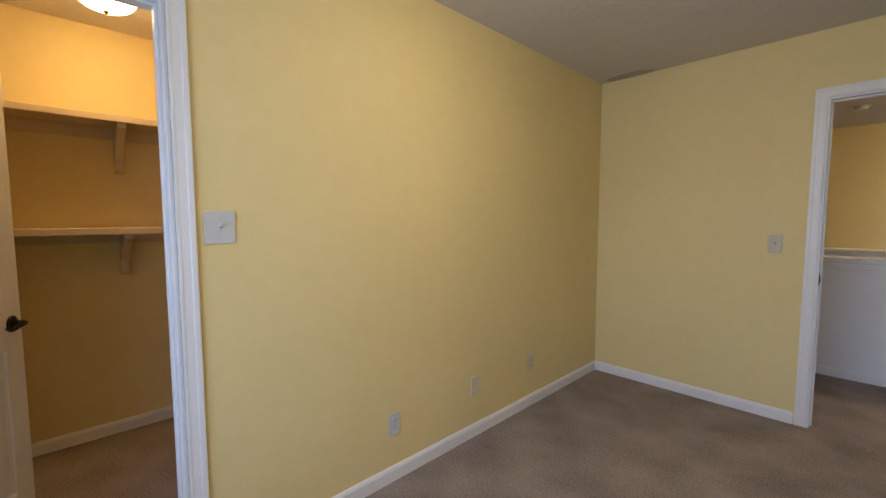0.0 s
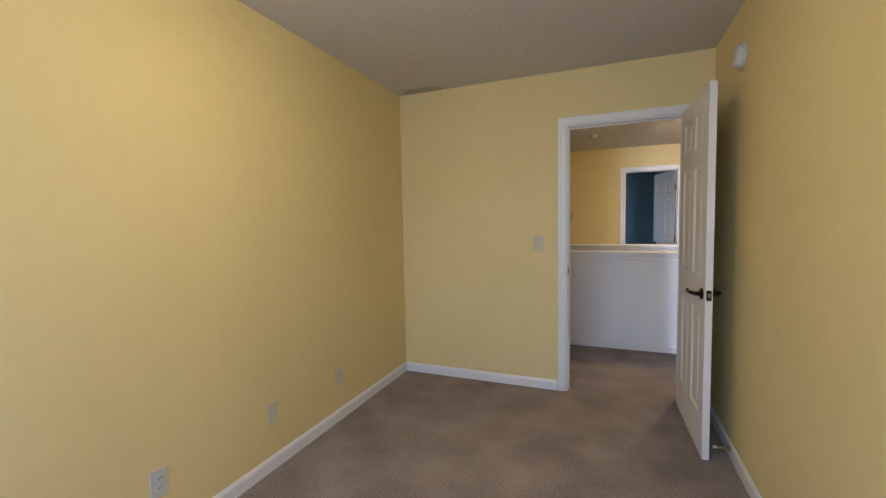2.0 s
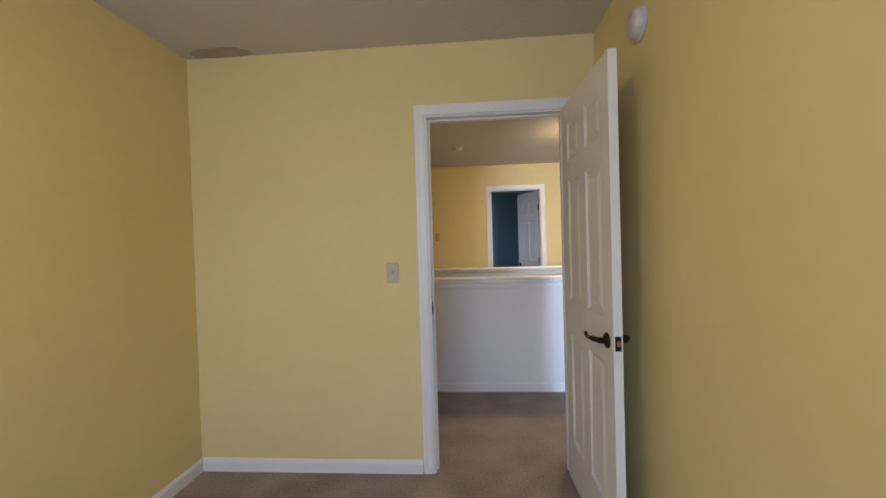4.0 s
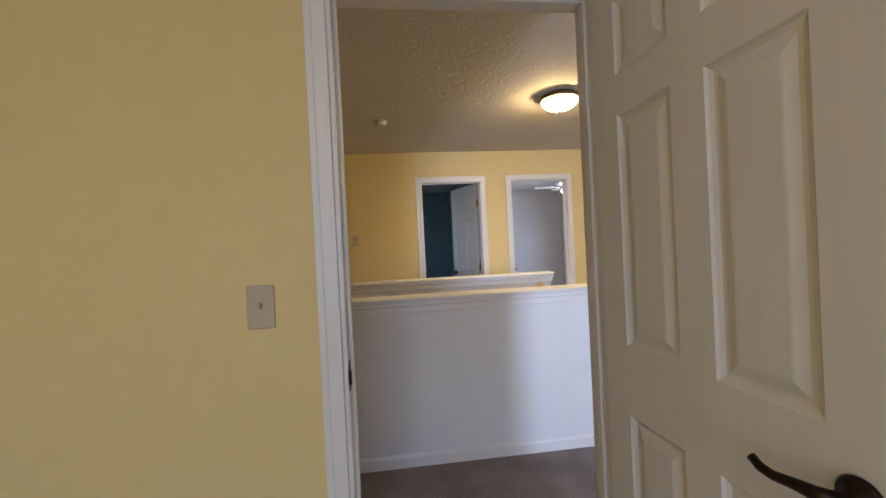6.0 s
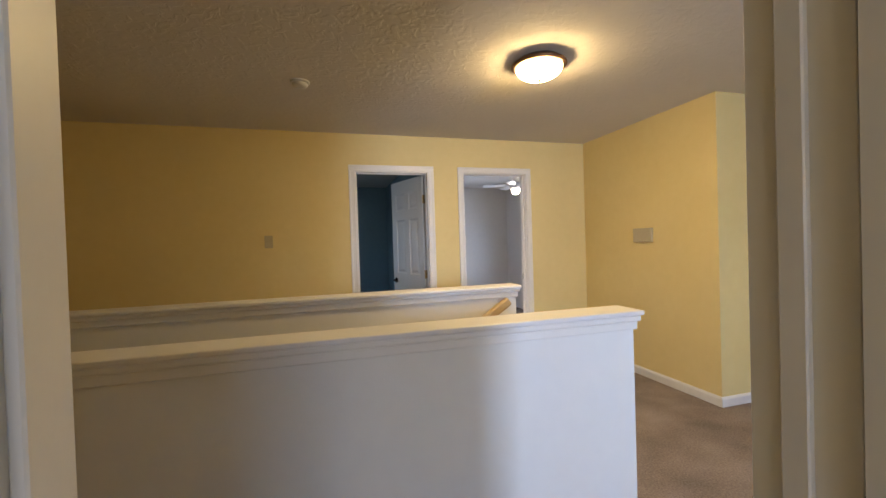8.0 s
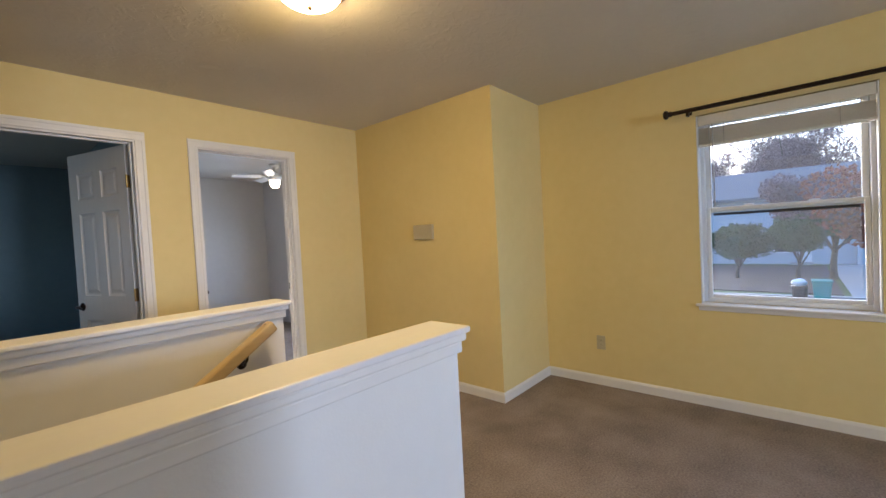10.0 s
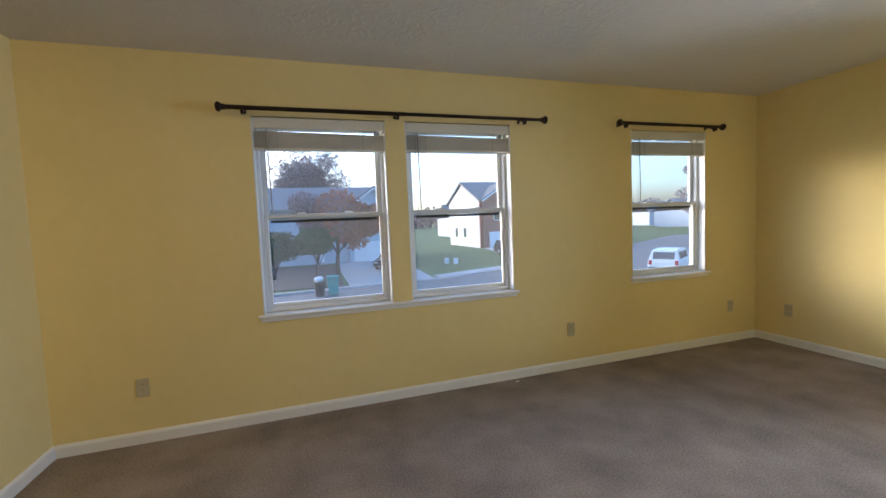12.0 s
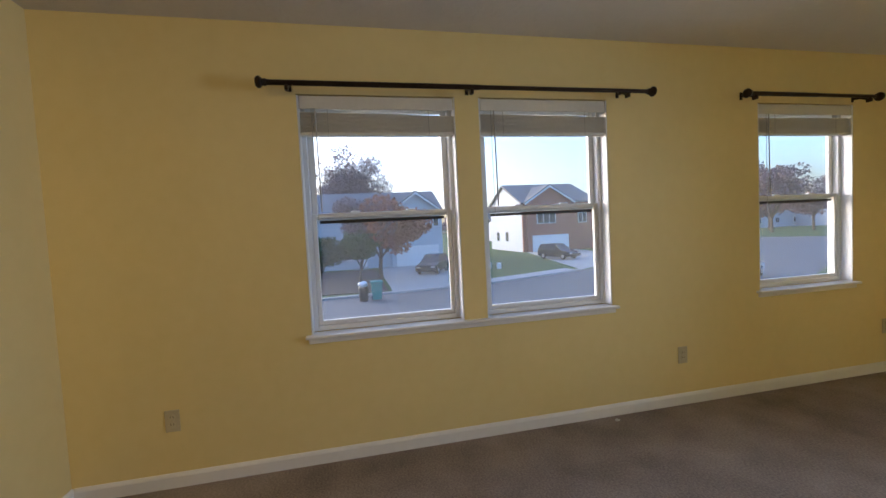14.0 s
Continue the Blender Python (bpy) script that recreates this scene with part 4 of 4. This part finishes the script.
# low houses and trees far down the street
for x, y, w, d, e, r in ((95, -108, 18, 12, 2.0, 5.2), (120, -118, 16, 12, 2.0, 5.4), (86, -122, 16, 11, 1.4, 4.6), (112, -84, 16, 12, 2.4, 5.8), (112, -42, 14, 12, 2.4, 6.0), (96, 34, 14, 12, 2.4, 6.0)):
    h = thing("house", "distant pale house with a grey roof", "house", "distant houses")
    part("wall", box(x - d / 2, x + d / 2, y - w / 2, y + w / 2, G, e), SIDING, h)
    part("roof", prism([(x - d / 2 - 0.5, e - 0.2), (x, r), (x + d / 2 + 0.5, e - 0.2), (x + d / 2 + 0.5, e), (x, r + 0.3), (x - d / 2 - 0.5, e)], "y", y - w / 2 - 0.4, y + w / 2 + 0.4), SHINGLE, h)
    for k in range(3):
        house_window(h, x - d / 2 - 0.04, y - w / 3 + k * w / 3, -1.6, 1.4, 1.4)


def leaf_cloud(centres, count, size, seed):
    """Many small bent leaf clumps scattered in lobes; centres are (x, y, z, radius)."""
    rng = random.Random(seed)
    verts, faces = [], []
    for _ in range(count):
        cx, cy, cz, r = rng.choice(centres)
        d = Vector((rng.gauss(0, 1), rng.gauss(0, 1), rng.gauss(0, 1))).normalized() * r * (rng.random() ** 0.45)
        p = Vector((cx, cy, cz)) + Vector((d.x, d.y, d.z * 0.85))
        u = Vector((rng.gauss(0, 1), rng.gauss(0, 1), rng.gauss(0, 1))).normalized()
        v = u.orthogonal().normalized()
        s = size * rng.uniform(0.6, 1.3)
        k = len(verts)
        n = u.cross(v) * s * 0.3
        verts += [p - u * s, p + v * s * 0.55 + n, p + u * s, p - v * s * 0.55 + n]
        faces += [(k, k + 1, k + 2), (k, k + 2, k + 3)]
    me = bpy.data.meshes.new("crown")
    me.from_pydata([tuple(v) for v in verts], [], faces)
    return me


def tree(x, y, trunk_h, spread, height, crowns, label, seed, trunk_r=0.22, sparse=False, dome=0.0):
    t = thing("tree", label, "tree")
    rng = random.Random(seed)
    top = Vector((x + 0.2, y - 0.1, G + trunk_h))
    part("trunk", sweep([(x, y, G - 0.1), (x + 0.05, y, G + trunk_h * 0.5), tuple(top)], [trunk_r, trunk_r * 0.8, trunk_r * 0.65], 10), BARK, t, "", True)
    tips = []
    for k in range(14 if sparse else 9):
        a = 2 * math.pi * k / (14 if sparse else 9) + rng.uniform(-0.3, 0.3)
        rr = spread * rng.uniform(0.35, 0.95)
        tip = Vector((x + rr * math.cos(a), y + rr * math.sin(a), G + height * rng.uniform(0.55, 0.97)))
        mid = top.lerp(tip, 0.5) + Vector((0, 0, rng.uniform(0.1, 0.6)))
        start = top - Vector((0, 0, rng.uniform(0.0, trunk_h * 0.25)))
        part("limb", sweep([tuple(start), tuple(mid), tuple(tip)], [trunk_r * 0.4, trunk_r * 0.22, trunk_r * 0.06], 6), BARK, t)
        tips += [mid, tip]
    if dome:
        for _ in range(34):
            d = Vector((rng.gauss(0, 1), rng.gauss(0, 1), rng.gauss(0, 1))).normalized() * rng.uniform(0.35, 0.74)
            tips.append(Vector((x + d.x * spread, y + d.y * spread, G + height * (1 - dome) + d.z * height * dome)))
    for mat, count, size, pick in crowns:
        lobes = [(p.x, p.y, p.z, spread * (rng.uniform(0.24, 0.38) if dome else rng.uniform(0.26, 0.44))) for p in tips if pick(p)]
        if lobes:
            me = leaf_cloud(lobes, count, size, seed + count)
            me.materials.append(mat)
            c = new("crown", me)
            c.parent = t
            tagged(c, kind="stuff")
    return t


tree(37.5, -1.3, 2.0, 3.7, 6.5, [(LEAF_RED, 15000, 0.18, lambda p: p.y < -0.8), (LEAF_BROWN, 13000, 0.18, lambda p: p.y >= -1.6)], "spreading tree with red and brown autumn leaves", 3, dome=0.26)
tree(36.5, 3.6, 0.9, 2.2, 3.6, [(LEAF_GREEN, 9000, 0.13, lambda p: True)], "low dark green tree in a mulch bed", 5, 0.15, dome=0.3)
tree(36.0, 0.4, 1.2, 1.8, 4.3, [(LEAF_GREEN, 8000, 0.13, lambda p: True)], "dark green shrub-like tree beside the red tree", 8, 0.14, dome=0.28)
tree(66.0, 1.0, 4.5, 6.8, 14.9, [(LEAF_BROWN, 26000, 0.17, lambda p: True)], "tall half-bare tree with mauve-brown leaves behind the house", 11, 0.4, True, dome=0.3)
tree(68.0, 10.5, 4.5, 6.0, 13.4, [(LEAF_BROWN, 19000, 0.17, lambda p: True)], "tall half-bare tree with brown leaves", 13, 0.4, True, dome=0.3)
tree(67.0, -79.0, 3.0, 5.5, 13.5, [(LEAF_BROWN, 5000, 0.3, lambda p: True)], "distant tall tree with thin mauve-brown leaves", 29, 0.3, dome=0.3)
tree(66.0, -88.0, 3.0, 6.5, 10.5, [(LEAF_BROWN, 3600, 0.3, lambda p: True)], "distant rounded tree with mauve-brown autumn leaves", 19, 0.3)
tree(78.0, -92.0, 3.0, 6.0, 9.5, [(LEAF_BROWN, 3000, 0.3, lambda p: True)], "distant brown autumn tree", 23, 0.3)

# far wooded skyline
own = bmesh.new()
rng = random.Random(4)
me = leaf_cloud([(300 * math.cos(a) * rng.uniform(0.9, 1.1), 300 * math.sin(a) * rng.uniform(0.9, 1.1), G + rng.uniform(3, 8), rng.uniform(6, 11)) for a in (radians(-85 + 170 * k / 150) for k in range(151))], 26000, 1.3, 6)
own.free()
me.materials.append(LEAF_BROWN)
tagged(new("far_woods", me), "distant line of bare autumn woods", "woods", kind="stuff")


def car(x, y, heading, paint, label, suv=True):
    """A parked car, nose along local +x."""
    c = thing("car", label, "car", at=Matrix.Translation((x, y, G + 0.03)) @ Matrix.Rotation(radians(heading), 4, "Z"))
    L, Wd = 2.3, 0.92
    hi = 1.68 if suv else 1.45
    side = [(-L, 0.42), (-L, 0.85), (-L + 0.06, 1.02), (1.05, 1.02), (L - 0.25, 0.86), (L, 0.70), (L, 0.35), (1.9, 0.26), (-1.95, 0.26)]
    own = bmesh.new()
    rows = []
    for yy, ins in ((-Wd, 0.06), (-Wd + 0.08, 0.0), (Wd - 0.08, 0.0), (Wd, 0.06)):
        rows.append([own.verts.new((px * (1 - ins * 0.3), yy, pz - (ins * 0.4 if pz > 0.8 else -ins * 0.4))) for px, pz in side])
    for a, b in zip(rows, rows[1:]):
        for i in range(len(side)):
            own.faces.new((a[i], a[(i + 1) % len(side)], b[(i + 1) % len(side)], b[i]))
    own.faces.new(rows[0])
    own.faces.new(rows[-1])
    part("body", own, paint, c)
    cab = [(-L + 0.05, 1.0), (-L + 0.30 if suv else -1.3, hi - 0.06), (-1.2, hi), (0.1, hi - 0.02), (1.1, 1.0)]
    own = bmesh.new()
    rows = [[own.verts.new((px, yy * (1 if pz < 1.1 else 0.80), pz)) for px, pz in cab] for yy in (-Wd + 0.05, Wd - 0.05)]
    for i in range(len(cab)):
        j = (i + 1) % len(cab)
        own.faces.new((rows[0][i], rows[0][j], rows[1][j], rows[1][i]))
    own.faces.new(rows[0])
    own.faces.new(rows[1])
    part("cabin", own, paint, c)
    part("windscreen", box(-0.02, 0.0, -0.66, 0.66, 0.0, 0.78, m=Matrix.Translation((1.04, 0, 1.03)) @ Matrix.Rotation(radians(-57), 4, "Y")), DARK_GLASS, c)
    part("rear_window", box(-0.02, 0.0, -0.62, 0.62, 0.06, 0.52, m=Matrix.Translation((-L + 0.045, 0, 1.02)) @ Matrix.Rotation(radians(21 if suv else 50), 4, "Y")), DARK_GLASS, c)
    for s in (-1, 1):
        for a, b in ((-1.7, -0.75), (-0.65, 0.3)):
            part("side_window", box(a, b, -0.01, 0.01, 0.06, 0.5, m=Matrix.Translation((0, s * (Wd - 0.055), 1.02)) @ Matrix.Rotation(radians(s * 15), 4, "X")), DARK_GLASS, c)
        part("headlight", box(L - 0.06, L + 0.01, s * 0.66 - 0.18, s * 0.66 + 0.18, 0.62, 0.76, 0.02, 1), ALLOY, c)
        part("tail_light", box(-L - 0.01, -L + 0.05, s * 0.76 - 0.1, s * 0.76 + 0.1, 0.70, 1.0, 0.02, 1), TAIL, c, "red tail light")
        for px in (-1.4, 1.4):
            w = part("wheel", lathe([(0.2, -0.1), (0.31, -0.1), (0.34, -0.07), (0.34, 0.07), (0.31, 0.1), (0.2, 0.1)], 20, Matrix.Translation((px, s * (Wd - 0.08), 0.34)) @ Matrix.Rotation(math.pi / 2, 4, "X")), TYRE, c, "black tyre")
            part("rim", lathe([(0, -0.09), (0.2, -0.1), (0.2, 0.1), (0, 0.09)], 16, Matrix.Translation((px, s * (Wd - 0.08), 0.34)) @ Matrix.Rotation(math.pi / 2, 4, "X")), ALLOY, w)
    part("bumper", box(-L - 0.05, -L + 0.1, -0.85, 0.85, 0.36, 0.56, 0.03, 2), BLACK_PLASTIC, c)
    part("grille", box(L - 0.03, L + 0.02, -0.4, 0.4, 0.42, 0.66, 0.02, 1), BLACK_PLASTIC, c)
    return c


car(39.6, -6.2, 152, CAR_DARK, "dark car parked on the concrete driveway")
car(44.3, -21.3, 200, CAR_DARK, "dark sport utility car parked before the brick house")
car(23.6, -22.4, -60, CAR_WHITE, "white sport utility car on the street")

bn = thing("wheelie_bin", "teal plastic wheelie bin at the kerb", "bin", at=Matrix.Translation((26.9, -0.40, G + 0.012)))
own = bmesh.new()
lo = [own.verts.new(p) for p in ((-0.26, -0.25, 0.06), (0.26, -0.25, 0.06), (0.26, 0.25, 0.06), (-0.26, 0.25, 0.06))]
hi = [own.verts.new(p) for p in ((-0.36, -0.32, 1.05), (0.36, -0.32, 1.05), (0.36, 0.32, 1.05), (-0.36, 0.32, 1.05))]
for i in range(4):
    own.faces.new((lo[i], lo[(i + 1) % 4], hi[(i + 1) % 4], hi[i]))
own.faces.new(lo)
own.faces.new(hi)
part("tub", own, TEAL, bn)
part("lid", box(-0.42, 0.40, -0.36, 0.36, 1.05, 1.14, 0.03, 2), TEAL, bn)
for s in (-1, 1):
    part("wheel", tube((0.26, s * 0.22, 0.1), (0.26, s * 0.29, 0.1), 0.1), TYRE, bn)
tb = thing("trash_can", "black trash can with a pale bag on top, at the kerb", "trash can", at=Matrix.Translation((27.0, 0.36, G + 0.012)))
part("tub", lathe([(0, 0), (0.24, 0), (0.31, 0.8), (0.33, 0.82), (0, 0.82)], 20), BLACK_PLASTIC, tb, "", True)
bag = bmesh.new()
bmesh.ops.create_icosphere(bag, subdivisions=3, radius=0.28)
for v in bag.verts:
    v.co *= 1 + 0.22 * noise.noise(v.co * 5)
    v.co.z = v.co.z * 0.7 + 0.98
part("bag", bag, CAR_WHITE, tb, "pale plastic bag", True)
for x, y in ((39.5, -11.6), (38.8, -12.3)):
    s = thing("utility_box", "small pale utility box on the lawn", "utility box", "utility boxes", at=Matrix.Translation((x, y, G)))
    part("cabinet", box(-0.16, 0.16, -0.18, 0.18, 0, 0.5, 0.03, 2), HOUSE_TRIM, s)
    part("cap", box(-0.18, 0.18, -0.2, 0.2, 0.5, 0.55, 0.02, 1), HOUSE_TRIM, s)
